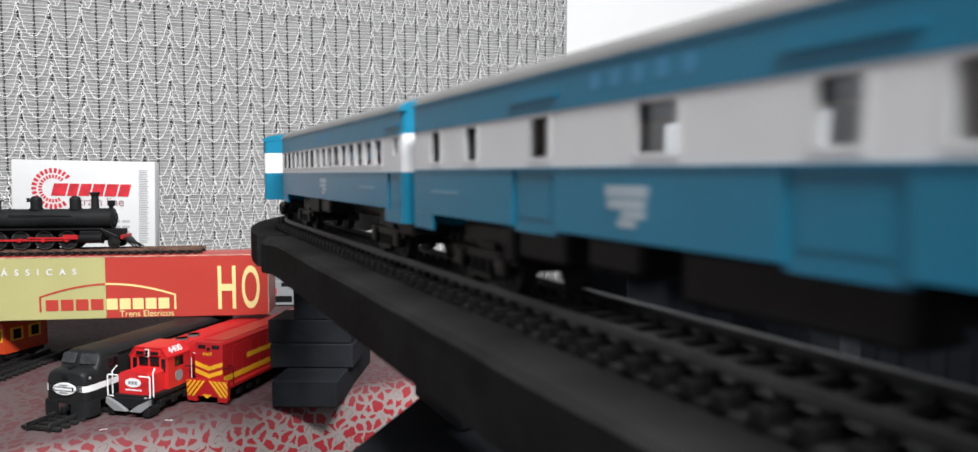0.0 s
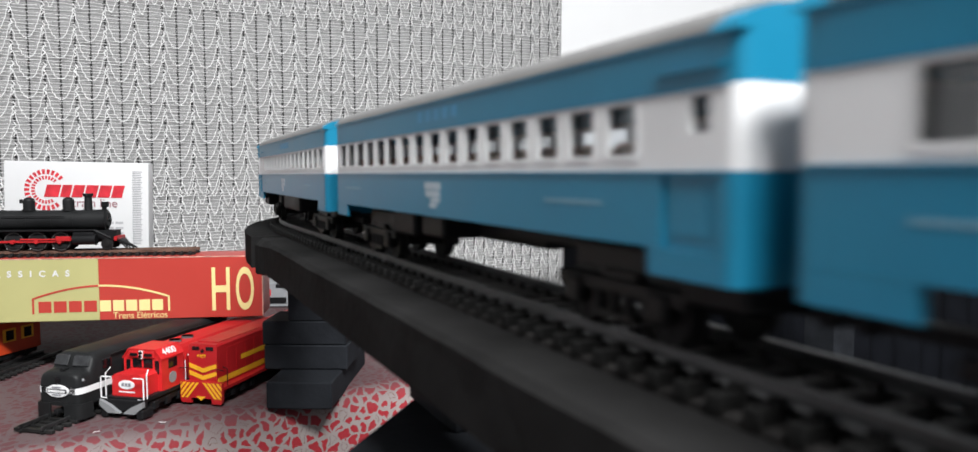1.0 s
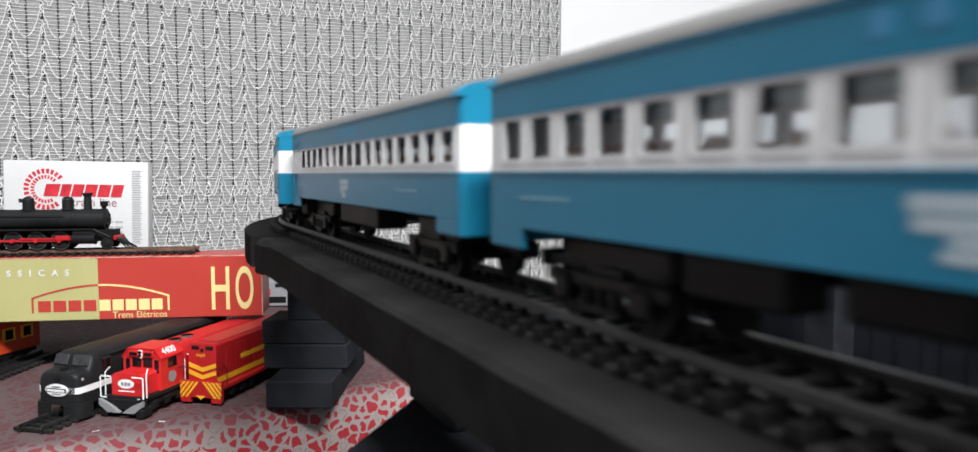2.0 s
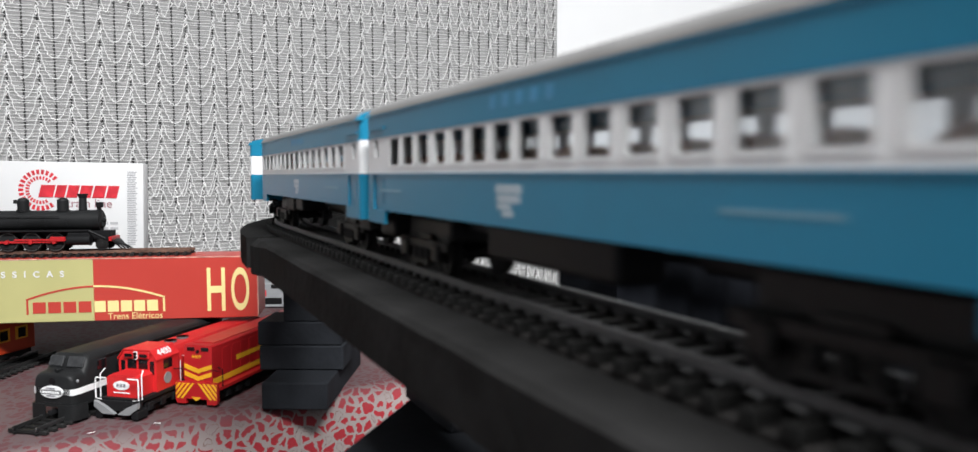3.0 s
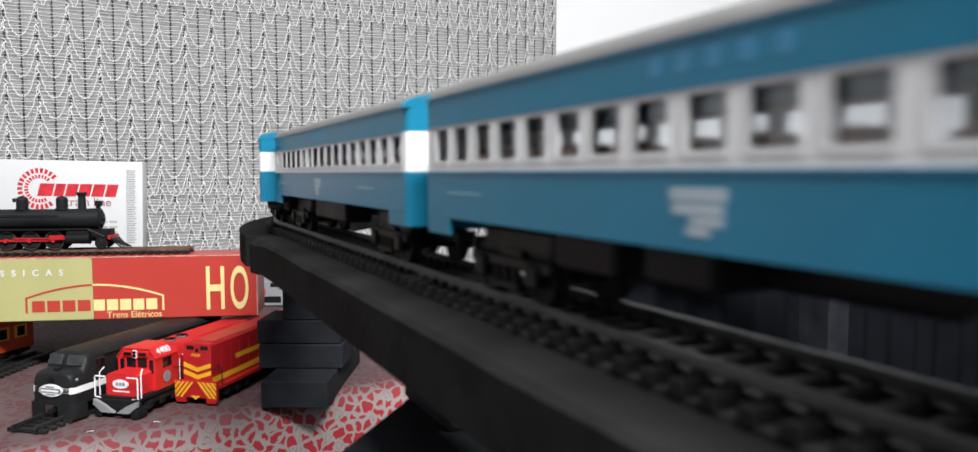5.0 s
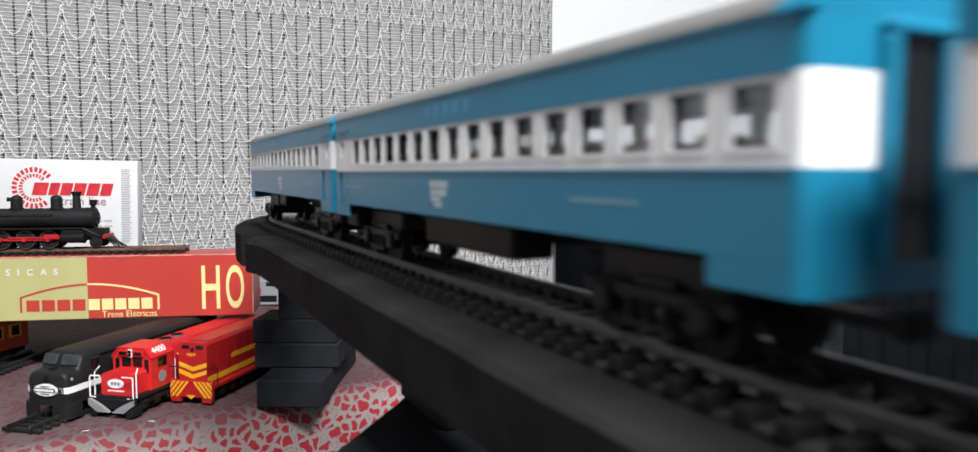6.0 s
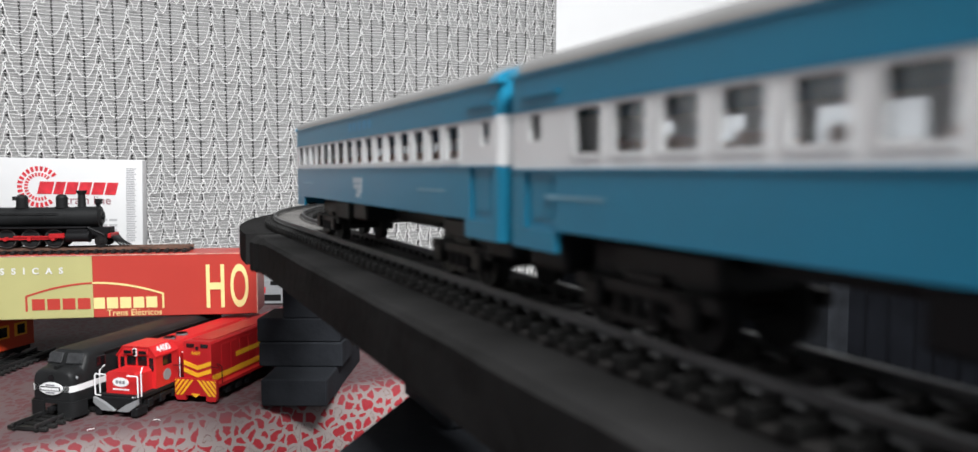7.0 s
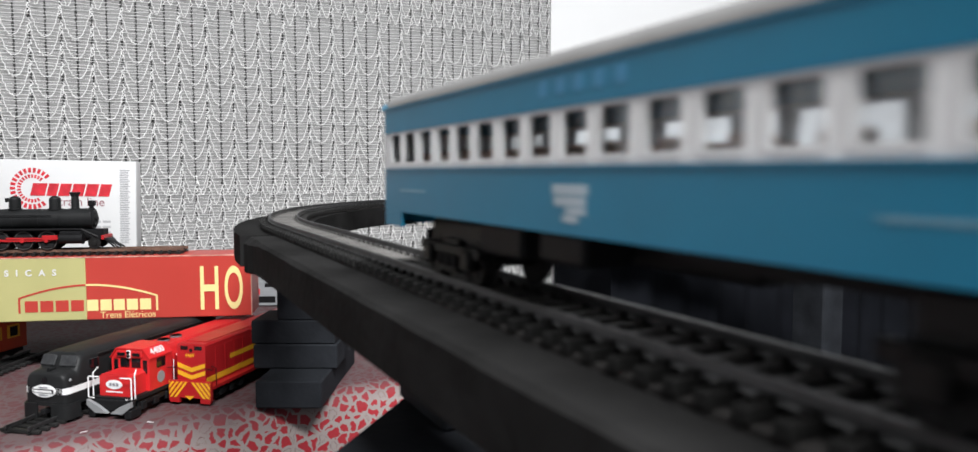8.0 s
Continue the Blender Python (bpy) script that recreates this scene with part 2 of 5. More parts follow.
def box(bm, x0, x1, y0, y1, z0, z1, bevel=0.0, m=None, seg=1):
    mm = Matrix.Translation(((x0 + x1) / 2, (y0 + y1) / 2, (z0 + z1) / 2)) @ Matrix.Diagonal((x1 - x0, y1 - y0, z1 - z0, 1))
    if m is not None:
        mm = m @ mm
    r = bmesh.ops.create_cube(bm, size=1, matrix=mm)
    if bevel:
        es = list({e for v in r["verts"] for e in v.link_edges})
        bmesh.ops.bevel(bm, geom=es, offset=bevel, segments=seg, affect="EDGES", profile=0.6)
    return bm


def one_box(*a, **k):
    return box(bmesh.new(), *a, **k)


def cyl(bm, r, h, m, r2=None, n=20):
    bmesh.ops.create_cone(bm, cap_ends=True, segments=n, radius1=r, radius2=r if r2 is None else r2, depth=h, matrix=m)
    return bm


def ball(bm, r, m, u=14, v=9):
    bmesh.ops.create_uvsphere(bm, u_segments=u, v_segments=v, radius=r, matrix=m)
    return bm


def prism(bm, outline, y0, y1):
    """Outline in x, z drawn out along y."""
    a = [bm.verts.new((x, y0, z)) for x, z in outline]
    b = [bm.verts.new((x, y1, z)) for x, z in outline]
    n = len(outline)
    bm.faces.new(a)
    bm.faces.new(b[::-1])
    for i in range(n):
        bm.faces.new((a[i], b[i], b[(i + 1) % n], a[(i + 1) % n]))
    return bm


def slab(bm, outline, z0, z1):
    """Outline in x, y drawn up along z."""
    a = [bm.verts.new((x, y, z0)) for x, y in outline]
    b = [bm.verts.new((x, y, z1)) for x, y in outline]
    n = len(outline)
    bm.faces.new(a[::-1])
    bm.faces.new(b)
    for i in range(n):
        bm.faces.new((a[i], a[(i + 1) % n], b[(i + 1) % n], b[i]))
    return bm


def tube(bm, pts, r, n=6, closed=False):
    """A round rod along points."""
    rings = []
    k = len(pts)
    for i, p in enumerate(pts):
        p = Vector(p)
        d = (Vector(pts[min(i + 1, k - 1)]) - Vector(pts[max(i - 1, 0)])).normalized()
        up = Vector((0, 0, 1)) if abs(d.z) < 0.9 else Vector((1, 0, 0))
        a = d.cross(up).normalized()
        b = d.cross(a)
        rings.append([bm.verts.new(p + r * (math.cos(q) * a + math.sin(q) * b)) for q in [2 * math.pi * j / n for j in range(n)]])
    for i in range(k - 1):
        for j in range(n):
            bm.faces.new((rings[i][j], rings[i][(j + 1) % n], rings[i + 1][(j + 1) % n], rings[i + 1][j]))
    bm.faces.new(rings[0])
    bm.faces.new(rings[-1][::-1])
    return bm


def wall_strip(bm, line, z0, z1, th):
    """Upright wall of thickness th on the left-hand side of a line in plan."""
    k = len(line)
    inner = []
    for i, p in enumerate(line):
        d = Vector(line[min(i + 1, k - 1)]) - Vector(line[max(i - 1, 0)])
        d = d.normalized()
        inner.append((p[0] - d.y * th, p[1] + d.x * th))
    slab(bm, list(line) + inner[::-1], z0, z1)
    return bm


def words(text, size, material, parent, m, name="lettering", label="", depth=0.0001, squash=1.0, bold=0.0, spread=1.0, fit=None):
    cu = bpy.data.curves.new(name, "FONT")
    cu.offset, cu.space_character = bold, spread
    cu.body, cu.size, cu.extrude, cu.align_x, cu.align_y = text, size, depth, "CENTER", "CENTER"
    tmp = bpy.data.objects.new("tmp", cu)
    scene.collection.objects.link(tmp)
    bpy.context.view_layer.update()
    me = bpy.data.meshes.new_from_object(tmp.evaluated_get(bpy.context.evaluated_depsgraph_get()))
    bpy.data.objects.remove(tmp)
    if fit:
        co = np.array([v.co[:2] for v in me.vertices])
        lo, hi = co.min(0), co.max(0)
        me.transform(Matrix.Diagonal((fit[0] / (hi[0] - lo[0]), fit[1] / (hi[1] - lo[1]), 1, 1)) @ Matrix.Translation((-(lo[0] + hi[0]) / 2, -(lo[1] + hi[1]) / 2, 0)))
    else:
        me.transform(Matrix.Diagonal((squash, 1, 1, 1)))
    me.materials.clear()
    me.materials.append(material)
    ob = new(name, me)
    ob.parent = parent
    ob.matrix_basis = m
    if label:
        ob["label"] = label
    return ob


RX90 = Matrix.Rotation(radians(90), 4, "X")
RY90 = Matrix.Rotation(radians(90), 4, "Y")


def at(x, y, z):
    return Matrix.Translation((x, y, z))


# ---------- the line's course ----------
CX, R, Y_FAR, Y_NEAR = 0.085, 0.42, 0.43, -0.35
RAIL_Z = 0.893
LEN_ARC = math.pi * R


def course(s):
    """Place and heading (radians, of growing s) on the oval's centre line."""
    if s > Y_FAR:
        a = (s - Y_FAR) / R
        return CX + R * (1 - math.cos(a)), Y_FAR + R * math.sin(a), math.atan2(math.cos(a), math.sin(a))
    if s < Y_NEAR:
        a = (Y_NEAR - s) / R
        return CX + R * (1 - math.cos(a)), Y_NEAR - R * math.sin(a), math.atan2(math.cos(a), -math.sin(a))
    return CX, s, math.pi / 2


# ---------- room ----------
def room():
    X0, X1, Y0, Y1, H, T = -1.7, 2.3, -3.0, 1.16, 2.6, 0.12
    def setting(name, label, cat, *b, material=M_WALL):
        ob = new(name, mesh_of(one_box(*b), name, material))
        return tagged(ob, label, cat, kind="structure")
    setting("floor", "grey glazed floor of the hobby room", "floor", X0 - T, X1 + T, Y0 - T, Y1 + T, -0.1, 0, material=M_FLOOR)
    setting("ceiling", "unseen plain ceiling, grey to cut bounced light", "ceiling", X0 - T, X1 + T, Y0 - T, Y1 + T, H, H + 0.1, material=M_CEIL)
    setting("wall_north", "bright white painted wall behind the lace curtain", "wall", X0 - T, X1 + T, Y1, Y1 + T, 0, H)
    setting("wall_south", "unseen plain room wall, dark grey to cut bounced light", "wall", X0 - T, X1 + T, Y0 - T, Y0, 0, H, material=M_SIDE)
    setting("wall_west", "unseen plain side wall, dark grey to cut bounced light", "wall", X0 - T, X0, Y0, Y1, 0, H, material=M_SIDE)
    setting("wall_east", "unseen plain side wall, dark grey to cut bounced light", "wall", X1, X1 + T, Y0, Y1, 0, H, material=M_SIDE)
    lf = thing("ceiling_lamp", "long white ceiling lamp with glowing diffuser", "lamp", at(0.03, -0.95, 2.5))
    part("housing", one_box(-0.65, 0.65, -0.18, 0.18, 0.0, 0.1, bevel=0.01), M_PAINTW, lf)
    part("diffuser", one_box(-0.6, 0.6, -0.15, 0.15, -0.012, 0.002, bevel=0.004), glow("lamp_diffuser", (1, 0.98, 0.95), 6.0), lf, "glowing white diffuser")


room()


# ---------- curtain ----------
def curtain():
    P, ROW = 0.0337, 0.0245
    Y = 1.085
    x_left, x_right, z0, z1 = -0.62, 0.630, 0.03, 2.3
    c = thing("curtain", "grey net curtain with white scalloped lace yarn, hanging", "curtain", at(0, Y, 0))

    def fold(x, z):
        return 0.0016 * math.sin(x * 2 * math.pi / P) + 0.006 * math.sin(x * 9.1 + 0.7) + 0.002 * math.sin(z * 5 + x * 4)
    bm = bmesh.new()
    uv = bm.loops.layers.uv.new("UVMap")
    nx, nz = 300, 24
    grid = []
    for i in range(nx + 1):
        x = x_left + (x_right - x_left) * i / nx
        grid.append([bm.verts.new((x, fold(x, z0 + (z1 - z0) * j / nz) + 0.005, z0 + (z1 - z0) * j / nz)) for j in range(nz + 1)])
    for i in range(nx):
        for j in range(nz):
            f = bm.faces.new((grid[i][j], grid[i + 1][j], grid[i + 1][j + 1], grid[i][j + 1]))
            for l in f.loops:
                l[uv].uv = ((l.vert.co.x) / P, l.vert.co.z / ROW)
    part("net_cloth", bm, M_NET, c, "dense grey net ground cloth")
    rnd = random.Random(4)
    verts, faces = [], []

    def yarn(pts, r, n=4):
        base = len(verts)
        for i, (x, z) in enumerate(pts):
            x2, z2 = pts[min(i + 1, len(pts) - 1)]
            x1, z1_ = pts[max(i - 1, 0)]
            dx, dz = x2 - x1, z2 - z1_
            l = math.hypot(dx, dz) or 1
            nxp, nzp = -dz / l, dx / l
            y = fold(x, z) - 0.0015
            for j in range(n):
                a = 2 * math.pi * j / n
                verts.append((x + nxp * r * math.cos(a), y + r * math.sin(a) * 0.8, z + nzp * r * math.cos(a)))
        for i in range(len(pts) - 1):
            for j in range(n):
                a, b = base + i * n + j, base + i * n + (j + 1) % n
                faces.append((a, b, b + n, a + n))
    cols = range(int(-0.36 / P), int(x_right / P) + 1)
    for row in range(22, 60):
        zz = row * ROW
        border = zz < 0.930 or zz > 1.130      # finer net at the hem and in the upper band
        for half in range(2 if border else 1):
            for ci in cols:
                span, depth = (P / 2, 0.026) if border else (P, 0.040)
                xa = ci * P + half * P / 2
                if xa + span > x_right + 0.003:
                    continue
                lift = ROW / 2 if (border and half) else 0.0
                jx, jz = rnd.uniform(-0.0012, 0.0012), rnd.uniform(-0.0012, 0.0012)
                steps = 16 if border else 26
                pts = []
                for k in range(steps + 1):
                    q = k / steps
                    drop = 1 - abs(2 * q - 1) ** (1.5 if border else 2.3)
                    kink = 0.00075 * math.sin(k * 2.4 + ci + row) + rnd.uniform(-0.0003, 0.0003)
                    pts.append((xa + q * span + kink * 0.8 + jx * drop, zz + lift - depth * drop + kink + jz))
                yarn(pts, 0.00054, 3)
                yarn([(xa + rnd.uniform(-.001, .001), zz + 0.004), (xa + 0.0022, zz), (xa - 0.0018, zz - 0.004), (xa + .001, zz - 0.009), (xa - .0014, zz - .0125)], 0.00085, 3)
    z = 0.55
    while z < 1.42:
        pts = []
        x = -0.36
        ph = rnd.uniform(0, 6)
        while x < x_right - 0.001:
            pts.append((x, z + 0.0004 * math.sin(x * 2 * math.pi / P + ph) + 0.0006 * math.sin(x * 23 + ph) + rnd.uniform(-0.0003, 0.0003)))
            x += P / 6
        yarn(pts, 0.00030, 3)
        z += 0.0044 + rnd.uniform(-0.0007, 0.0007)
    me = bpy.data.meshes.new("lace")
    me.from_pydata(verts, [], faces)
    me.materials.append(M_LACE)
    lace = new("lace", me)
    lace.parent = c
    tagged(lace, "white scalloped lace yarn", kind="stuff")
    rod = bmesh.new()
    cyl(rod, 0.011, x_right - x_left + 0.1, at((x_left + x_right) / 2, -0.002, z1 + 0.005) @ RY90)
    part("curtain_rod", rod, M_PAINTW, c, "white curtain rod")


curtain()


# ---------- table ----------
TABLE_Z = 0.75


def edge_y(x):
    """The front edge runs slightly aslant."""
    return 0.543 + 0.19 * (x + 0.03)




def table():
    t = thing("table", "wooden table under a red printed cloth", "table", at(0, 0, 0))
    part("tabletop", slab(bmesh.new(), [(-0.75, edge_y(-0.75) + 0.004), (0.40, edge_y(0.40) + 0.004), (0.40, 1.055), (-0.75, 1.055)], 0.715, TABLE_Z - 0.002), M_TABLE, t)
    for x in (-0.70, 0.35):
        for y in (edge_y(x) + 0.05, 1.01):
            part("leg", one_box(x - 0.025, x + 0.025, y - 0.025, y + 0.025, 0, 0.715, bevel=0.004), M_TABLE, t)
    bm = bmesh.new()
    uv = bm.loops.layers.uv.new("UVMap")
    n_top, nx = 30, 120
    cols = []
    for k in range(nx + 1):
        x = -0.77 + 1.19 * k / nx
        e = edge_y(x)
        prof = [(1.056 - (1.056 - e - 0.012) * i / n_top, TABLE_Z) for i in range(n_top + 1)]
        for i in range(1, 7):
            a = i / 6 * math.pi / 2
            prof.append((e + 0.012 - 0.016 * math.sin(a), TABLE_Z - 0.016 + 0.016 * math.cos(a)))
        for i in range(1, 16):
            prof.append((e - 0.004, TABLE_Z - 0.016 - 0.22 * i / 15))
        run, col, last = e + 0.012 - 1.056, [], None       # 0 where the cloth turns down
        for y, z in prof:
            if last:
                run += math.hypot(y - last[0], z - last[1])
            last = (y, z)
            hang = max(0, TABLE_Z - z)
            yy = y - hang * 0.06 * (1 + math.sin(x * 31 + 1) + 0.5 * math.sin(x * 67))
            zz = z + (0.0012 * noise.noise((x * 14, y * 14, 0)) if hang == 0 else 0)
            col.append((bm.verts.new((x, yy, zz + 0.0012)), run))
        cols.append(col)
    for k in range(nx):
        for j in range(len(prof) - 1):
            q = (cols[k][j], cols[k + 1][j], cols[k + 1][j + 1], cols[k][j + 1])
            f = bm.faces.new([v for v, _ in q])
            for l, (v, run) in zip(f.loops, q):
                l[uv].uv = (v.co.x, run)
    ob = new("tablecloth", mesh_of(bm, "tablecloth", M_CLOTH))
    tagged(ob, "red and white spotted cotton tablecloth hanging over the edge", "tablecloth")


table()


# ---------- layout: board and supports ----------
BOARD_TH = 0.0168


def layout_board():
    b = thing("layout_board", "black painted wooden roadbed of the model railway oval", "roadbed", at(0, 0, 0))
    top, th, hw, hw_out = RAIL_Z - 0.0060, BOARD_TH, 0.0213, 0.0293
    bm = bmesh.new()
    # long plank with a chipped, lumpy far end
    n = 60
    rnd = random.Random(8)
    rings = []
    for i in range(n + 1):
        y = Y_NEAR + (0.30 - Y_NEAR) * i / (n - 24) if i <= n - 24 else 0.30 + 0.116 * (i - n + 24) / 24
        w = max(0, (y - 0.37) / 0.046)
        lump = 0.0013 * w * math.sin(y * 430) + 0.0007 * w * math.sin(y * 1100) + 0.0008 * w
        z0, x0 = top - th - 0.0025 * w * w, CX - hw_out - lump
        cut = 0.0012 + rnd.uniform(0, 0.0006) + 0.0022 * w
        rings.append([bm.verts.new(p) for p in ((x0, y, z0 + 0.001), (x0, y, top - cut), (x0 + cut, y, top - 0.0002 * rnd.random()),
                                                (CX + hw, y, top), (CX + hw, y, top - th), (x0 + 0.001, y, z0))])
    for r0, r1 in zip(rings, rings[1:]):
        for j in range(6):
            bm.faces.new((r0[j], r1[j], r1[(j + 1) % 6], r0[(j + 1) % 6]))
    bm.faces.new(rings[0])
    bm.faces.new(rings[-1][::-1])
    part("straight_plank", bm, M_BOARD, b, "worn black plank with scuffed end")
    x2 = CX + 2 * R
    part("straight_plank", one_box(x2 - hw, x2 + hw, Y_NEAR, Y_FAR, top - th, top, bevel=0.0012), M_BOARD, b)
    for far in (True, False):
        n = 48
        out, inn = [], []
        for i in range(n + 1):
            a = math.pi * i / n
            w1, w2 = (hw + 0.009 if far else hw_out), hw - 0.002
            y0 = Y_FAR if far else Y_NEAR
            sgn = 1 if far else -1
            out.append((CX + R - (R + w1) * math.cos(a), y0 + sgn * (R + w1) * math.sin(a)))
            inn.append((CX + R - (R - w2) * math.cos(a), y0 + sgn * (R - w2) * math.sin(a)))
        bm = slab(bmesh.new(), out + inn[::-1], top - th * 1.0 - 0.0006, top - 0.0006)
        part("curved_plank", bm, M_BOARD, b)


layout_board()


def block_stack(m, floor_z, label, tall=0.057):
    """Wide lower block, middle block set back, and a post up to the board."""
    z_top = RAIL_Z - 0.0060 - BOARD_TH
    s = thing("block_stack", label, "support", m, group="layout supports")
    h = z_top - floor_z
    part("lower_block", one_box(-0.024, 0.024, -0.07, 0.060, 0, 0.0200, bevel=0.001), M_BLOCK, s)
    part("middle_block", one_box(-0.0365, 0.0280, -0.034, 0.014, 0.0200, 0.0390, bevel=0.001), M_BLOCK, s)
    part("middle_block", one_box(-0.0380, 0.0265, -0.033, 0.012, 0.0390, 0.0575, bevel=0.001), M_BLOCK, s)
    part("post", one_box(-0.0180, 0.0150, -0.0325, 0.006, 0.0575, h, bevel=0.001), M_BLOCK, s)
    return s


block_stack(pose(0.132, 0.615, TABLE_Z, 0, 0, -26), TABLE_Z, "stack of black painted wooden blocks on the tablecloth")


def floor_post(m, label, turn=0):
    z_top = RAIL_Z - 0.0060 - BOARD_TH
    s = thing("support_post", label, "support", m, group="layout floor supports")
    part("column", one_box(0.006, 0.042, -0.095, -0.045, 0, 0.807, bevel=0.002), M_BLOCK, s)
    part("middle_block", one_box(0.0, 0.048, -0.105, 0.0, 0.807, 0.830, bevel=0.001), M_BLOCK, s)
    part("post", one_box(-0.003, 0.030, -0.049, -0.001, 0.830, z_top, bevel=0.001, m=Matrix.Rotation(radians(turn), 4, "Z")), M_BLOCK, s)
    return s


floor_post(pose(0.1002, 0.2902, 0, 0, 0, -40), "black wooden post with a wide block under the straight", 40)
for x, y in ((0.060, -0.24), (0.48, -0.71), (0.90, -0.24), (0.90, 0.44), (0.78, 0.77)):
    floor_post(pose(x, y, 0), "black wooden post with a block under the board")


# ---------- dark cloth-covered cabinet ----------
def dark_cabinet():
    c = thing("cabinet", "low cabinet draped in dark blue-black cloth", "cabinet", at(0, 0, 0))
    part("body", one_box(0.66, 1.62, 0.955, 1.13, 0.0, 0.86, bevel=0.004), M_DARKCLOTH, c)
    line = []
    for i in range(181):
        x = 0.65 + 0.98 * i / 180
        line.append((x, 0.945 + 0.006 * math.sin(x * 95) + 0.004 * math.sin(x * 41 + 1)))
    bm = wall_strip(bmesh.new(), line, 0.02, 0.866, 0.002)
    part("drape", bm, M_DARKCLOTH, c, "dark cloth hanging in folds")


dark_cabinet()


# ---------- track ----------
PITCH = 0.0072


def rail_mesh(s0, s1, side, step=0.012):
    bm = bmesh.new()
    prof = [(-0.0012, 0.0), (0.0012, 0.0), (0.0010, 0.0005), (0.0003, 0.0008), (0.0003, 0.0018), (0.0006, 0.0020), (0.0006, 0.0026),
            (-0.0006, 0.0026), (-0.0006, 0.0020), (-0.0003, 0.0018), (-0.0003, 0.0008), (-0.0010, 0.0005)]
    n = max(2, int((s1 - s0) / step))
    rings = []
    for i in range(n + 1):
        x, y, a = course(s0 + (s1 - s0) * i / n)
        nx, ny = math.sin(a), -math.cos(a)
        rings.append([bm.verts.new((x + nx * (side * 0.00885 + px), y + ny * (side * 0.00885 + px), RAIL_Z - 0.0026 + pz)) for px, pz in prof])
    k = len(prof)
    for i in range(n):
        for j in range(k):
            bm.faces.new((rings[i][j], rings[i + 1][j], rings[i + 1][(j + 1) % k], rings[i][(j + 1) % k]))
    bm.faces.new(rings[0])
    bm.faces.new(rings[-1][::-1])
    return bm


def tie_bm():
    bm = bmesh.new()
    box(bm, -0.0150, 0.0150, -0.0016, 0.0016, 0, 0.0024, bevel=0.0003)
    for x in (-0.0105, -0.0072, 0.0072, 0.0105):
        box(bm, x - 0.0007, x + 0.0007, -0.0011, 0.0011, 0.0023, 0.0032)
    return bm


TIE_MESH = mesh_of(tie_bm(), "sleeper", M_SLEEPER)
SHOW_TIE_MESH = mesh_of(tie_bm(), "sleeper", M_TIE)


def track(s0, s1, label, ties=True):
    t = thing("track", label, "track", at(0, 0, 0), group="oval of model track")
    for side in (-1, 1):
        part("rail", rail_mesh(s0, s1, side), M_RAIL, t, "nickel steel rail")
    n = int((s1 - s0) / PITCH)
    spots = []
    rnd = random.Random(int(1000 + s0 * 100))
    for i in range(n):
        x, y, a = course(s0 + (i + 0.5) * (s1 - s0) / n)
        spots.append(at(x, y, RAIL_Z - 0.0050) @ Matrix.Rotation(a - math.pi / 2 + rnd.uniform(-.03, .03), 4, "Z"))
    if ties:
        for m in spots:
            o = new("sleeper", TIE_MESH)
            o.parent = t
            o.matrix_basis = m
    else:
        bm = bmesh.new()
        for m in spots:
            box(bm, -0.0150, 0.0150, -0.0016, 0.0016, 0, 0.0024, m=m)
        tagged(part("sleepers", bm, M_TIE, t), kind="stuff")
    bed = bmesh.new()
    k = max(2, int((s1 - s0) / 0.02))
    left, right = [], []
    for i in range(k + 1):
        x, y, a = course(s0 + (s1 - s0) * i / k)
        nx, ny = math.sin(a), -math.cos(a)
        left.append((x - nx * 0.0145, y - ny * 0.0145))
        right.append((x + nx * 0.0145, y + ny * 0.0145))
    slab(bed, left + right[::-1], RAIL_Z - 0.0061, RAIL_Z - 0.0050)
    part("track_bed", bed, M_BALLAST, t, "dark grey gritty track bed")
    bm = bmesh.new()
    for i in range(n):
        for side in (-0.0085, 0.0085):
            m = spots[i]
            box(bm, side - 0.0012, side + 0.0012, -0.004, 0.004, 0.0002, 0.0014, m=m)
    part("tie_web", bm, M_TIE, t)


track(Y_NEAR, Y_FAR, "straight black model track with worn steel rails")
track(Y_FAR, Y_FAR + LEN_ARC, "curved black model track on the far bend")
track(Y_NEAR - LEN_ARC, Y_NEAR, "curved black model track on the near bend", ties=False)


def return_track():
    t = thing("track", "straight black model track on the return side", "track", at(2 * (CX + R), 0, 0), group="oval of model track")
    x2 = -CX
    for side in (-1, 1):
        part("rail", one_box(x2 + side * 0.00885 - 0.0006, x2 + side * 0.00885 + 0.0006, Y_NEAR, Y_FAR, RAIL_Z - 0.0026, RAIL_Z), M_RAIL, t)
    bm = bmesh.new()
    for i in range(int((Y_FAR - Y_NEAR) / PITCH)):
        y = Y_NEAR + (i + 0.5) * PITCH
        box(bm, x2 - 0.015, x2 + 0.015, y - 0.0016, y + 0.0016, RAIL_Z - 0.0061, RAIL_Z - 0.0026)
    tagged(part("sleepers", bm, M_TIE, t), kind="stuff")


return_track()

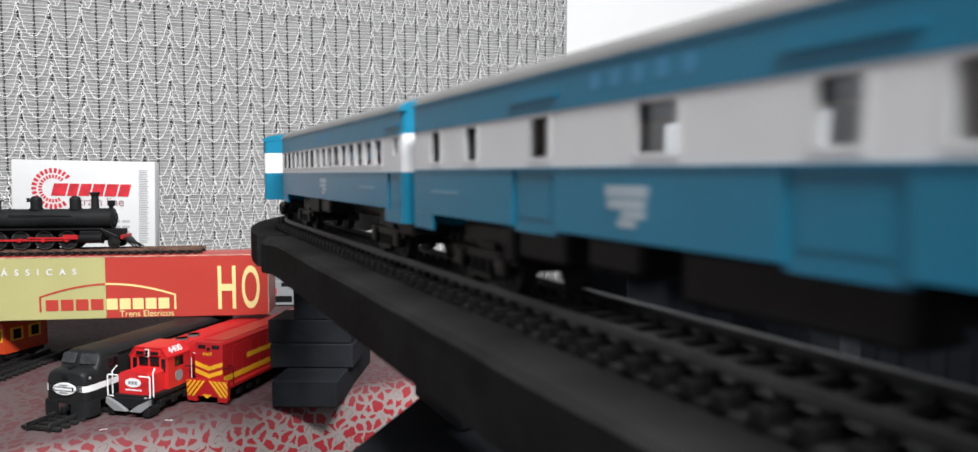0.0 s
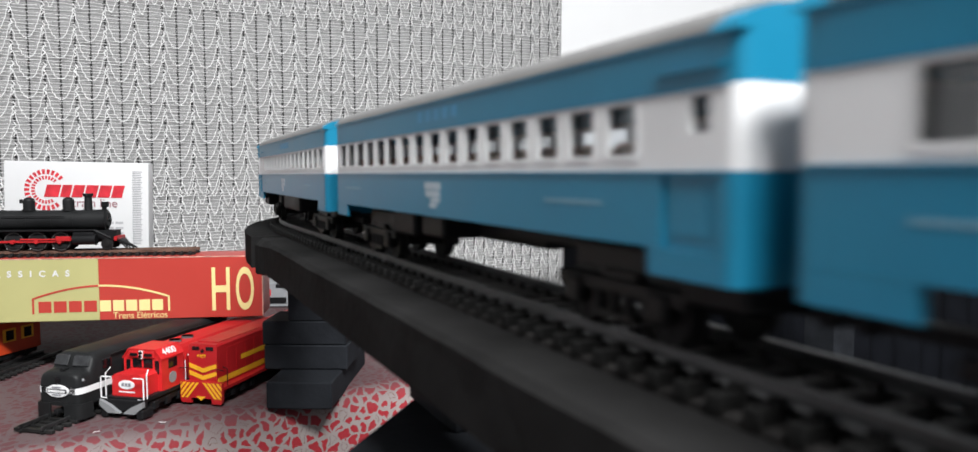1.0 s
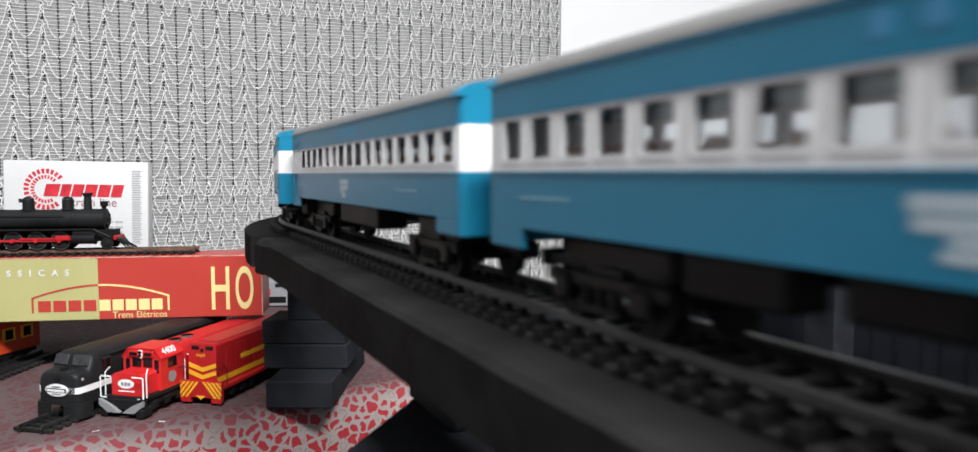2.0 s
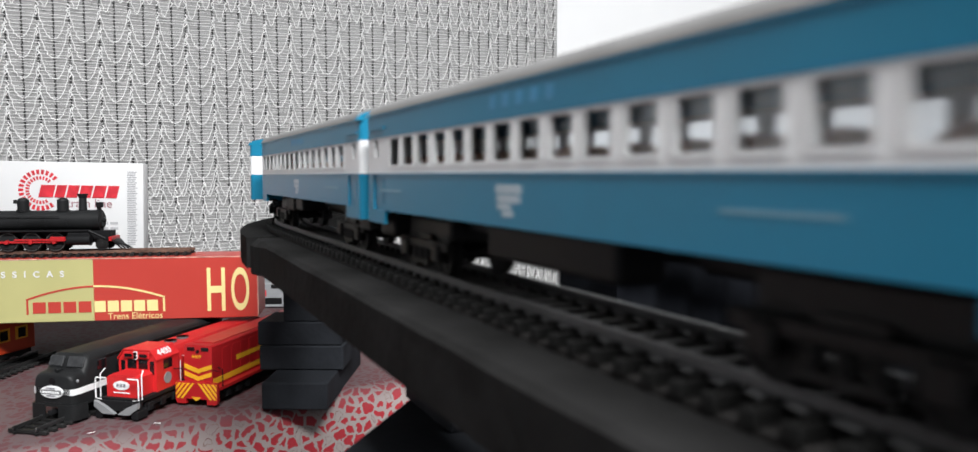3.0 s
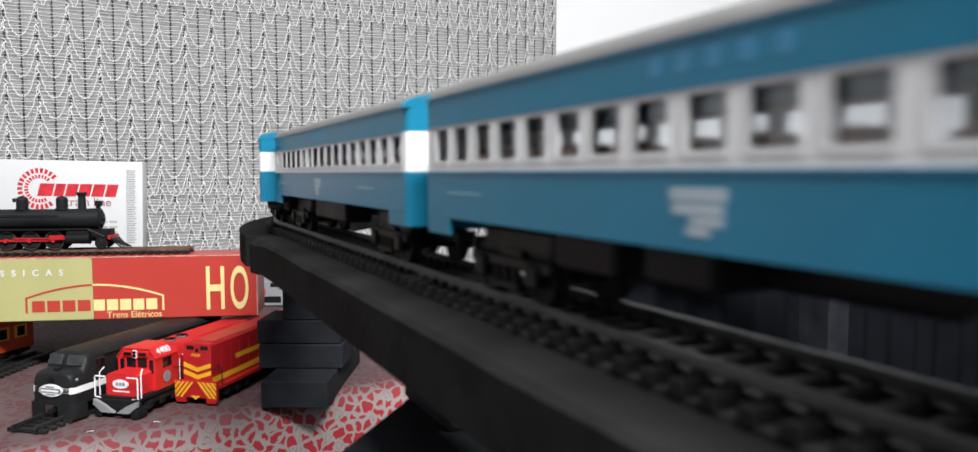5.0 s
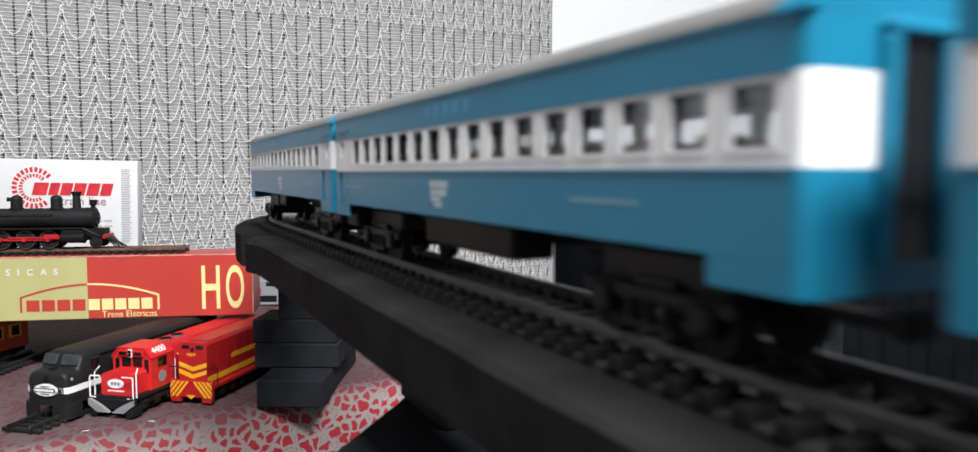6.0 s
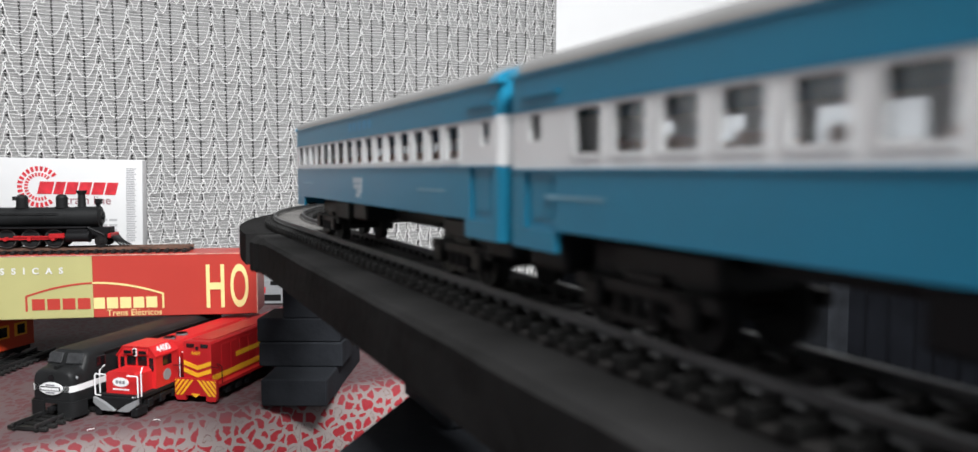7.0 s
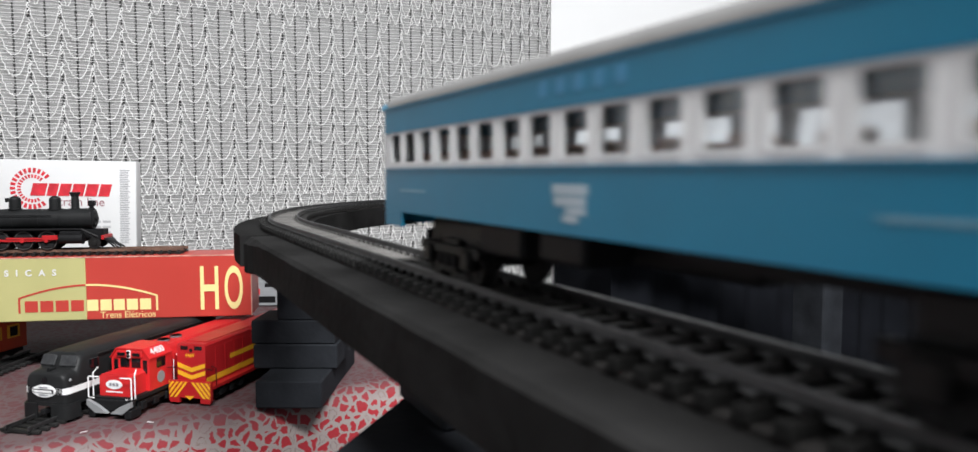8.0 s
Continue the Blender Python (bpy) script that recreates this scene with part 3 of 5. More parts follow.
# ---------- coaches ----------
M_SMALLMARK = mat("dulled_letter_white", (0.16, 0.30, 0.38), 0.5)
M_FAINT = mat("worn_letter_grey", (0.05, 0.25, 0.45), 0.5)
L2, HW = 0.1065, 0.0170     # half length, half width
SHIFT = {-1: -0.0025, 1: 0.0006}    # how far the windows of each side sit from the body's middle
Z_SKIRT, Z_BELT, Z_W0, Z_W1, Z_UP, Z_GUT, Z_TOP = 0.0165, 0.0276, 0.0301, 0.0376, 0.0387, 0.0456, 0.0505
RC = 0.0022
BOGIE = 0.0710


def end_line(sign, grow=0.0):
    """Plan line round one rounded end, from one side to the other."""
    pts = []
    hw, l2 = HW + grow, L2 + grow
    for i in range(7):
        a = math.pi / 2 * i / 6
        pts.append((-(hw - RC + RC * math.cos(a)), -(l2 - RC + RC * math.sin(a))))
    pts += [(-x, y) for x, y in pts[::-1]]
    if sign > 0:
        pts = [(-x, -y) for x, y in pts]
    return pts


def roof_outline(grow=0.0, n=14):
    pts = []
    for i in range(n + 1):
        a = math.pi * i / n
        ca, sa = math.cos(a), math.sin(a)
        pts.append((math.copysign(abs(ca) ** 0.75, ca) * (HW + 0.0004 + grow), Z_GUT + (Z_TOP - Z_GUT + grow) * sa ** 0.9))
    return pts


def turned_wheels(n=24):
    """Axle with two flanged wheels, turned in one piece, with webs pressed into the outer faces."""
    bm = bmesh.new()
    half = [(0.0102, 0.0004), (0.0102, 0.0012), (0.0090, 0.0014), (0.0090, 0.0044), (0.0094, 0.0046), (0.0094, 0.0055), (0.0071, 0.0056),
            (0.0070, 0.0063), (0.0064, 0.0063), (0.0064, 0.0013)]
    prof = [(-x, r) for x, r in half] + half[::-1]
    rings = []
    for i in range(n):
        a = 2 * math.pi * i / n
        ring = []
        for x, r in prof:
            dish = math.copysign(0.0005, x) if 0.0014 <= r <= 0.0044 and abs(x) == 0.0090 and i % 6 < 2 else 0
            ring.append(bm.verts.new((x + dish, r * math.cos(a), r * math.sin(a))))
        rings.append(ring)
    for i in range(n):
        p, q = rings[i], rings[(i + 1) % n]
        for k in range(len(prof) - 1):
            bm.faces.new((p[k], q[k], q[k + 1], p[k + 1]))
    bm.faces.new([r[0] for r in rings])
    bm.faces.new([r[-1] for r in rings][::-1])
    return bm


def bogie(parent, y, name="bogie"):
    bm = bmesh.new()
    box(bm, -0.0105, 0.0105, -0.005, 0.005, 0.0062, 0.0105)
    box(bm, -0.0092, 0.0092, -0.0165, 0.0165, 0.0088, 0.0152, bevel=0.0008)
    cyl(bm, 0.004, 0.0085, at(0, 0, 0.0135))
    b = part(name, bm, M_DIRTY, parent, "black bogie bolster", at(0, y, 0))
    for sx in (-1, 1):
        bm = bmesh.new()
        box(bm, sx * 0.0105 - 0.001, sx * 0.0105 + 0.001, -0.019, 0.019, 0.0065, 0.0092, bevel=0.0004)
        for yy in (-0.0125, 0.0125):
            box(bm, sx * 0.0112 - 0.0014, sx * 0.0112 + 0.0014, yy - 0.0026, yy + 0.0026, 0.0036, 0.0085, bevel=0.0006)
        for yy in (-0.0045, 0, 0.0045):
            cyl(bm, 0.0012, 0.004, at(sx * 0.0112, yy, 0.005), n=8)
        box(bm, sx * 0.011 - 0.0012, sx * 0.011 + 0.0012, -0.0065, 0.0065, 0.0025, 0.0036)
        part("side_frame", bm, M_DIRTY, b, "black cast side frame")
    for yy in (-0.0125, 0.0125):
        part("wheelset", turned_wheels(), M_STEEL, b, "steel wheels on an axle", at(0, yy, 0.0055))
    return b


def coach(label, dining=False, belt_up=0.0):
    """A coach along y; its door end is at negative y."""
    c = thing("passenger_coach", label, "train coach", at(0, 0, 0), group="coaches of the blue train")
    ys0, ys1 = -(L2 - RC), L2 - RC
    belt = Z_BELT + (0.0006 if dining else belt_up)
    th = 0.0010
    if dining:
        wins = [(0.0868, 0.0938, 0), (0.0636, 0.0706, 0), (0.0302, 0.0374, 0), (-0.0072, 0.0030, 0), (-0.0375, -0.0310, 0), (-0.0530, -0.0470, 0), (-0.0720, -0.0660, 0)]
        wins = sorted(wins)
        doors = [(-0.0430, -0.0270), (0.0280, 0.0455)]
    else:
        wins = sorted([(y - 0.0040, y + 0.0040, 0) for y in [0.0973 - 0.0117 * i for i in range(16)]] + [(-0.0985, -0.0943, 1)])
        doors = [(-0.1000, -0.0885)]
    frame_meshes = {}
    for sx in (-1, 1):
        shift = SHIFT[sx]
        side_doors = [(a + shift, b + shift) for a, b in doors]
        mid, up, marks = bmesh.new(), bmesh.new(), bmesh.new()
        xo, xi = sx * HW, sx * (HW - th)
        x0, x1 = min(xo, xi), max(xo, xi)
        xf, xb = sx * (HW + 0.00018), sx * (HW + 0.0003)
        f0, f1, b0, b1 = min(xi, xf), max(xi, xf), min(xi, xb), max(xi, xb)
        # lower band with recessed doors
        cuts = [ys0] + [q for d in side_doors for q in d] + [ys1]
        for i in range(0, len(cuts), 2):
            part("lower_panel", one_box(x0, x1, cuts[i], cuts[i + 1], Z_SKIRT, belt), M_BLUE, c, "glossy blue lower side panel")
        for a, b in ((0.0905, ys1), (ys0, -0.0880)):
            part("apron", one_box(x0, x1, a, b, Z_SKIRT - 0.0040, Z_SKIRT - 0.00005), M_BLUE, c)
        part("belt_rail", one_box(b0, b1, ys0, ys1, belt - 0.0004, belt), M_BLUE, c)
        for a, b in side_doors:
            bm = bmesh.new()
            xr = sx * (HW - 0.0006)
            box(bm, *sorted((xr, xr - sx * th)), a, b, Z_SKIRT - 0.001, belt)
            box(bm, *sorted((xr - sx * 0.0003, xr + sx * 0.0002)), a + 0.002, b - 0.002, Z_SKIRT + 0.002, belt - 0.0015)
            part("door", bm, M_BLUE, c, "recessed blue vestibule door")
            part("door_hood", one_box(*sorted((xi, sx * (HW + 0.0007))), a - 0.001, b + 0.001, Z_UP + 0.0022, Z_UP + 0.0029), M_BLUE, c)
        # window band
        box(mid, x0, x1, ys0, ys1, belt, Z_W0)
        box(mid, x0, x1, ys0, ys1, Z_W1, Z_UP)
        prev = ys0
        for a, b, small in [(a + shift, b + shift, small) for a, b, small in wins]:
            box(mid, x0, x1, prev, a, Z_W0, Z_W1)
            if small:
                box(mid, x0, x1, a, b, Z_W0, Z_W0 + 0.0026)
            else:
                key = (sx, round(b - a, 5))
                if key not in frame_meshes:
                    fr = bmesh.new()
                    h = (b - a) / 2
                    zb, zt = Z_W0 - 0.0005, Z_W1 + 0.0003
                    box(fr, f0, f1, -h - 0.0006, -h, zb, zt)
                    box(fr, f0, f1, h, h + 0.0006, zb, zt)
                    box(fr, f0, f1, -h - 0.0006, h + 0.0006, zb - 0.0004, Z_W0)
                    frame_meshes[key] = mesh_of(fr, "window_frame", M_WHITE)
                o = new("window_frame", frame_meshes[key])
                o.parent = c
                o.matrix_basis = at(0, (a + b) / 2, 0)
            prev = b
        box(mid, x0, x1, prev, ys1, Z_W0, Z_W1)
        part("window_band", mid, M_WHITE, c, "white side band with window openings")
        box(up, x0, x1, ys0, ys1, Z_UP, Z_GUT)
        part("gutter", one_box(b0, b1, ys0, ys1, Z_GUT - 0.0006, Z_GUT), M_BLUE, c)
        part("window_head_rail", one_box(b0, b1, ys0, ys1, Z_UP - 0.0003, Z_UP + 0.0002), M_BLUE, c)
        part("upper_panel", up, M_BLUE, c, "glossy blue letterboard")
        # emblem and lettering bars
        e0, e1 = sorted((sx * (HW + 0.00012), sx * (HW - 0.0002)))
        zc, yc = 0.0222, -sx * 0.0052 + shift
        for y0, y1, z0, z1 in ((-0.0056, 0.0056, 0.0012, 0.0030), (-0.0050, 0.0050, -0.0007, 0.0009),
                               (-0.0050, 0.0012, -0.0021, -0.0009), (-0.0026, 0.0020, -0.0035, -0.0023)):
            box(marks, e0, e1, yc + y0, yc + y1, zc + z0, zc + z1)
        part("emblem", marks, M_MARK, c, "pale block emblem")
        for yc in (sx * 0.066, -sx * 0.082):
            bm = bmesh.new()
            q = yc - 0.0095
            while q < yc + 0.0095:
                w = 0.0009 + 0.0007 * ((q * 1000) % 1)
                box(bm, e0, e1, q, q + w, 0.0222, 0.0229)
                q += w + 0.0005
            part("lettering_bar", bm, M_SMALLMARK, c, "small pale lettering bar")
        for i in range(5):
            y = -0.012 + i * 0.006
            part("letterboard_bar", one_box(e0, e1, y - 0.0012, y + 0.0012, 0.0408, 0.0436), M_FAINT, c)
    for sign in (-1, 1):
        ln = end_line(sign)
        part("end_panel", wall_strip(bmesh.new(), ln, Z_SKIRT - 0.0040, belt, th), M_BLUE, c, "rounded blue end panel")
        part("end_panel", wall_strip(bmesh.new(), ln, belt, Z_UP, th), M_WHITE, c, "rounded white end panel")
        part("end_panel", wall_strip(bmesh.new(), ln, Z_UP, Z_GUT, th), M_BLUE, c, "rounded blue end panel")
    part("roof", prism(bmesh.new(), roof_outline(), -(L2 - 0.004), L2 - 0.004), M_ROOF, c, "plain grey curved roof")
    for sign in (-1, 1):
        pts = [(x, z - 0.0004 - 0.18 * max(0, z - Z_GUT)) for x, z in roof_outline(0.0002)]
        bm = bmesh.new()
        y = sign * (L2 - 0.0005)
        prism(bm, pts, y - 0.0045, y + 0.0005) if sign > 0 else prism(bm, pts, y - 0.0005, y + 0.0045)
        part("end_cap", bm, M_BLUE, c, "bright blue roof end")
        bm = bmesh.new()
        y0, y1 = sorted((sign * L2, sign * (L2 + 0.0018)))
        for a, b, z0, z1 in ((-0.0062, -0.0042, Z_SKIRT, 0.043), (0.0042, 0.0062, Z_SKIRT, 0.043), (-0.0062, 0.0062, 0.043, 0.045)):
            box(bm, a, b, y0, y1, z0, z1, bevel=0.0005)
        part("gangway", bm, M_BLUE, c, "gangway frame")
        part("end_door", one_box(-0.0042, 0.0042, *sorted((sign * L2, sign * (L2 + 0.0004))), Z_SKIRT, 0.043), M_GLASSDARK, c)
        bm = bmesh.new()
        y0, y1 = sorted((sign * 0.075, sign * (L2 + 0.0028)))
        box(bm, -0.0017, 0.0017, y0, y1, 0.0075, 0.0095)
        box(bm, -0.0028, 0.0028, *sorted((sign * (L2 + 0.0002), sign * (L2 + 0.0028))), 0.0068, 0.0105, bevel=0.0005)
        part("coupler", bm, M_BLACK, c)
        bm = bmesh.new()
        for sx in (-1, 1):
            box(bm, sx * 0.013 - 0.003, sx * 0.013 + 0.003, *sorted((sign * (L2 - 0.004), sign * (L2 - 0.009))), 0.0125, 0.0133)
        part("step", bm, M_BLACK, c)
    part("end_underframe", one_box(-0.0132, 0.0132, -L2 + 0.002, -0.0905, 0.0082, Z_SKIRT, bevel=0.0008), M_BLACK, c, "black draft gear under the door end")
    glaze = bmesh.new()
    for sx in (-1, 1):
        box(glaze, sx * (HW - 0.0015) - 0.0002, sx * (HW - 0.0015) + 0.0002, ys0 + 0.002, ys1 - 0.002, belt + 0.0005, Z_UP)
    g = part("glazing", glaze, M_GLAZE, c, "clear plastic window strip")
    g.visible_shadow = False
    part("floor_pan", one_box(-HW + 0.0015, HW - 0.0015, -L2 + 0.002, L2 - 0.002, Z_SKIRT, Z_SKIRT + 0.003), M_BLACK, c)
    bm = bmesh.new()
    box(bm, -0.004, 0.004, -0.055, 0.055, 0.0125, Z_SKIRT)
    part("centre_sill", bm, M_BLACK, c)
    for x0, x1, y0, y1, z0 in ((-0.0145, -0.003, 0.002, 0.018, 0.0105), (0.004, 0.0145, -0.02, 0.03, 0.009),
                               (-0.0140, -0.006, 0.026, 0.046, 0.0095)):
        part("equipment_box", one_box(x0, x1, y0, y1, z0, Z_SKIRT, bevel=0.0008), M_BLACK, c)
    if dining:
        for sx in (-1, 1):
            part("equipment_box", one_box(*sorted((sx * 0.003, sx * 0.0145)), 0.0475, 0.0520, 0.0080, Z_SKIRT, bevel=0.0008), M_BLACK, c)
            part("equipment_box", one_box(*sorted((sx * 0.005, sx * 0.0148)), -0.0450, -0.0080, 0.0085, Z_SKIRT, bevel=0.0008), M_BLACK, c)
    if not dining:
        seat = bmesh.new()
        for sx in (-1, 1):
            box(seat, sx * 0.0095 - 0.0048, sx * 0.0095 + 0.0048, -0.0026, 0.0026, 0.0205, 0.0258, bevel=0.0008)
            box(seat, sx * 0.0095 - 0.0048, sx * 0.0095 + 0.0048, 0.0016, 0.0030, 0.0255, 0.0325, bevel=0.0008)
        me = mesh_of(seat, "seat", M_SEAT)
        for i in range(12):
            o = new("seat", me)
            o.parent = c
            o.matrix_basis = at(0, -0.078 + i * 0.0146, 0)
    else:
        part("partition", one_box(-HW + 0.002, HW - 0.002, 0.046, 0.047, Z_SKIRT + 0.003, 0.045), M_SEAT, c)
        part("partition", one_box(-HW + 0.002, HW - 0.002, -0.041, -0.040, Z_SKIRT + 0.003, 0.045), M_SEAT, c)
    for y in (-BOGIE, BOGIE):
        bogie(c, y)
    return c


SPEED, GAP = 0.138, 0.223
JOINT = 0.2075
dining_coach = coach("blue and white dining coach with few windows, grey roof", dining=True)
first_coach = coach("blue and white passenger coach with sixteen windows, grey roof")
coaches = [dining_coach, first_coach] + [copy_thing(first_coach, at(0, 0, 0)) for _ in range(3)]
coaches.append(coach("last blue and white passenger coach, narrower white band, grey roof", belt_up=0.0008))
SLACK = (0.0005, -0.0010, 0.0043, 0.0025, 0.0078, 0.0015)   # how far each coach hangs back in the couplings
FLIP = (False, False, True, False, True, False)


def coach_pose(i, t):
    s = JOINT + GAP * (i - 0.5) + SLACK[i] - SPEED * t
    b0, b1 = course(s - BOGIE), course(s + BOGIE)
    mid = ((b0[0] + b1[0]) / 2, (b0[1] + b1[1]) / 2)
    yaw = math.atan2(b1[1] - b0[1], b1[0] - b0[0]) - math.pi / 2
    if FLIP[i]:
        yaw += math.pi
    return at(mid[0], mid[1], RAIL_Z) @ Matrix.Rotation(yaw, 4, "Z"), yaw, b0[2], b1[2]


def motions():
    for i, c in enumerate(coaches):
        times = [k / 10 for k in range(81)]
        walk(c, [(t, coach_pose(i, t)[0]) for t in times])
        bogies = [o for o in c.children if o.name.startswith("bogie")]
        for b in bogies:
            y = b.location.y
            rows = []
            for t in times[::2]:
                m, yaw, h0, h1 = coach_pose(i, t)
                front = (y < 0) != FLIP[i]
                h = (h0 if front else h1) - math.pi / 2 - yaw + (math.pi if FLIP[i] else 0)
                rows.append((t, at(0, y, 0) @ Matrix.Rotation(h, 4, "Z")))
            walk(b, rows)
            for w in [o for o in b.children if o.name.startswith("wheelset")]:
                base = w.location.copy()
                turn = SPEED / 0.0055 * (-1 if FLIP[i] else 1)
                walk(w, [(k / 30, Matrix.Translation(base) @ Matrix.Rotation(turn * k / 30, 4, "X")) for k in range(241)])



# ---------- cardboard boxes ----------
M_WORNCARD = mat("scuffed_card", (0.55, 0.32, 0.26), 0.6, vary=0.5, scale=180)
M_RUST = mat("rusty_rail", (0.16, 0.09, 0.065), 0.5, 0.3, vary=0.4, scale=120)
M_TYRE = mat("worn_tyre", (0.11, 0.105, 0.10), 0.45, 0.8)
M_PRINTMAUVE = mat("print_mauve", (0.34, 0.16, 0.18), 0.5)
M_PRINTPALE = mat("print_pale_grey", (0.45, 0.45, 0.46), 0.5)
def bars(bm, x0, x1, z0, z1, n, y0, y1, gap=0.22):
    """A row of n upright bars in the x, z plane."""
    w = (x1 - x0) / n
    for i in range(n):
        box(bm, x0 + i * w, x0 + (i + 1 - gap) * w, y0, y1, z0, z1)
    return bm


def gift_box():
    W, D, H = 0.310, 0.044, 0.0530
    g = thing("train_set_box", "long red and olive printed cardboard box, resting on locomotives", "box", pose(0.0925, 0.6813, 0.7972, 0, 0, -16.1))
    split = -0.131
    part("red_sleeve", one_box(split, 0.003, 0, D, 0, H, bevel=0.0007), M_BOXRED, g, "glossy red card with worn edges")
    part("olive_sleeve", one_box(-W, split, 0, D, 0, H, bevel=0.0007), M_BOXGREEN, g, "olive green card")
    part("top_flap", one_box(-W + 0.002, 0.001, 0.001, D - 0.001, H, H + 0.0006), M_BOXRED, g, "pale worn card flap")
    part("worn_edge", one_box(-W, 0.0032, -0.0002, 0.0010, H - 0.0005, H + 0.0004, bevel=0.0002), M_WORNCARD, g, "pale scuffed card edge")
    part("worn_edge", one_box(0.0024, 0.0033, -0.0002, 0.0008, 0.0002, H - 0.0006), M_WORNCARD, g, "pale scuffed card edge")
    f0, f1 = -0.0003, 0.0004
    # scale letters, tall and narrow
    for k, x in (("H", -0.0318), ("O", -0.0118)):
        words(k, 0.0520, M_BOXCREAM, g, at(x, -0.0004, 0.0250) @ RX90, bold=0.0006, fit=(0.0150, 0.0375), label="tall cream letter")
    words("Trens Elétricos", 0.0078, M_BOXCREAM, g, at(-0.0980, -0.0004, 0.0038) @ RX90, label="small cream lettering", squash=0.92)
    words("CLÁSSICAS", 0.0072, M_BOXWHITE, g, at(-0.1925, -0.0004, 0.0405) @ RX90, label="white spaced lettering", spread=2.5, bold=0.0002)
    # emblem: arch over a row of plain blocks
    for name, x0, x1, material in (("emblem_red", -0.1836, split, M_BOXRED), ("emblem_cream", split, -0.074, M_BOXCREAM)):
        bm = bmesh.new()
        xc, hw = (-0.1836 - 0.074) / 2, (0.1836 - 0.074) / 2
        n = 22
        top, low = [], []
        for i in range(n + 1):
            x = x0 + (x1 - x0) * i / n
            q = (x - xc) / hw
            z = 0.0185 + 0.0105 * (1 - abs(q) ** 1.9)
            top.append((x, z + 0.0016))
            low.append((x, z))
        prism(bm, top + low[::-1], f0, f1)
        end = x0 if material is M_BOXRED else x1
        sg = 1 if material is M_BOXRED else -1
        box(bm, *sorted((end, end + sg * 0.0016)), f0, f1, 0.0070, 0.0196)
        lo, hi, k = x0 + (0.005 if sg > 0 else 0.0006), x1 - (0.0 if sg > 0 else 0.004), 4 if sg > 0 else 5
        for i in range(k):
            w = (hi - lo) / k
            part("emblem_block", one_box(lo + i * w, lo + (i + 0.84) * w, f0, f1, 0.0078, 0.0172), material, g, "plain emblem block")
        part(name, bm, material, g, "plain block emblem under an arch")


gift_box()


# unseen box, added to darken the gap below; the white box stands on it
def dark_box():
    g = thing("dark_box", "unseen low dark box added to shade the space below, behind the red box", "box", pose(0.0925, 0.6813, 0.7972, 0, 0, -16.1) @ at(-0.05, 0.046, 0))
    dark = mat("card_dark_grey", (0.03, 0.03, 0.032), 0.6, vary=0.15, scale=20)
    part("carton", one_box(-0.26, 0, 0, 0.12, 0, 0.031, bevel=0.0008), dark, g)
    part("lid", one_box(-0.2605, 0.0005, -0.0005, 0.1205, 0.0312, 0.0405, bevel=0.0008), dark, g, "shallow dark card lid")


dark_box()


def white_box():
    W, D, H = 0.1367, 0.016, 0.0942
    g = thing("white_box", "white cardboard box with a red ring emblem, standing on another box", "box", pose(0.0054, 0.8488, 0.7522, -0.6, 1.1, -17) @ at(0, 0, 0.0858))
    part("carton", one_box(-W, 0, 0, D, 0, H, bevel=0.0012, seg=2), M_BOXWHITE, g)
    f0, f1 = -0.0003, 0.0004
    cx, cz = -0.0975, H - 0.0285
    for r0, r1, off in ((0.0158, 0.0205, 0.0), (0.0105, 0.0140, 0.11)):
        for i in range(26):
            a = 2 * math.pi * i / 26 + off
            if -0.9 < math.remainder(a, 2 * math.pi) < 0.62:
                continue
            bm = bmesh.new()
            w = math.pi / 26 * 0.60
            prism(bm, [(cx + r * math.cos(q), cz + r * math.sin(q)) for r, q in ((r0, a - w), (r1, a - w), (r1, a + w), (r0, a + w))], f0, f1)
            part("ring_block", bm, M_PRINTRED, g)
    x = -0.0995
    for i, w in enumerate((0.0150, 0.0108, 0.0120, 0.0128, 0.0128, 0.0120)):
        bm = bmesh.new()
        z0, z1 = H - 0.0355, H - 0.0232
        sl = 0.0030
        prism(bm, [(x, z0), (x + w - 0.0016, z0), (x + w - 0.0016 + sl, z1), (x + sl, z1)], f0 - 0.0002, f1)
        part("brand_block", bm, M_PRINTRED, g, "slanted red block")
        x += w
    words("train line", 0.0122, M_PRINTMAUVE, g, at(-0.0515, -0.0004, H - 0.0415) @ RX90, label="mauve grey lettering")
    for i in range(42):
        z = H - 0.009 - i * 0.00178
        part("printed_tick", one_box(-0.0155, -0.0075 if i % 3 else -0.006, f0, f1, z - 0.00028, z + 0.00028), M_PRINTGREY, g)
    for i in range(7):
        bm = bmesh.new()
        for a, b in ((0, 0.0062), (0.0080, 0.0155)):
            box(bm, -0.0400 + a, -0.0400 + b, f0, f1, H - 0.0620 - i * 0.0053, H - 0.0597 - i * 0.0053)
        part("printed_line", bm, M_PRINTPALE, g, "pale grey printed line")


white_box()


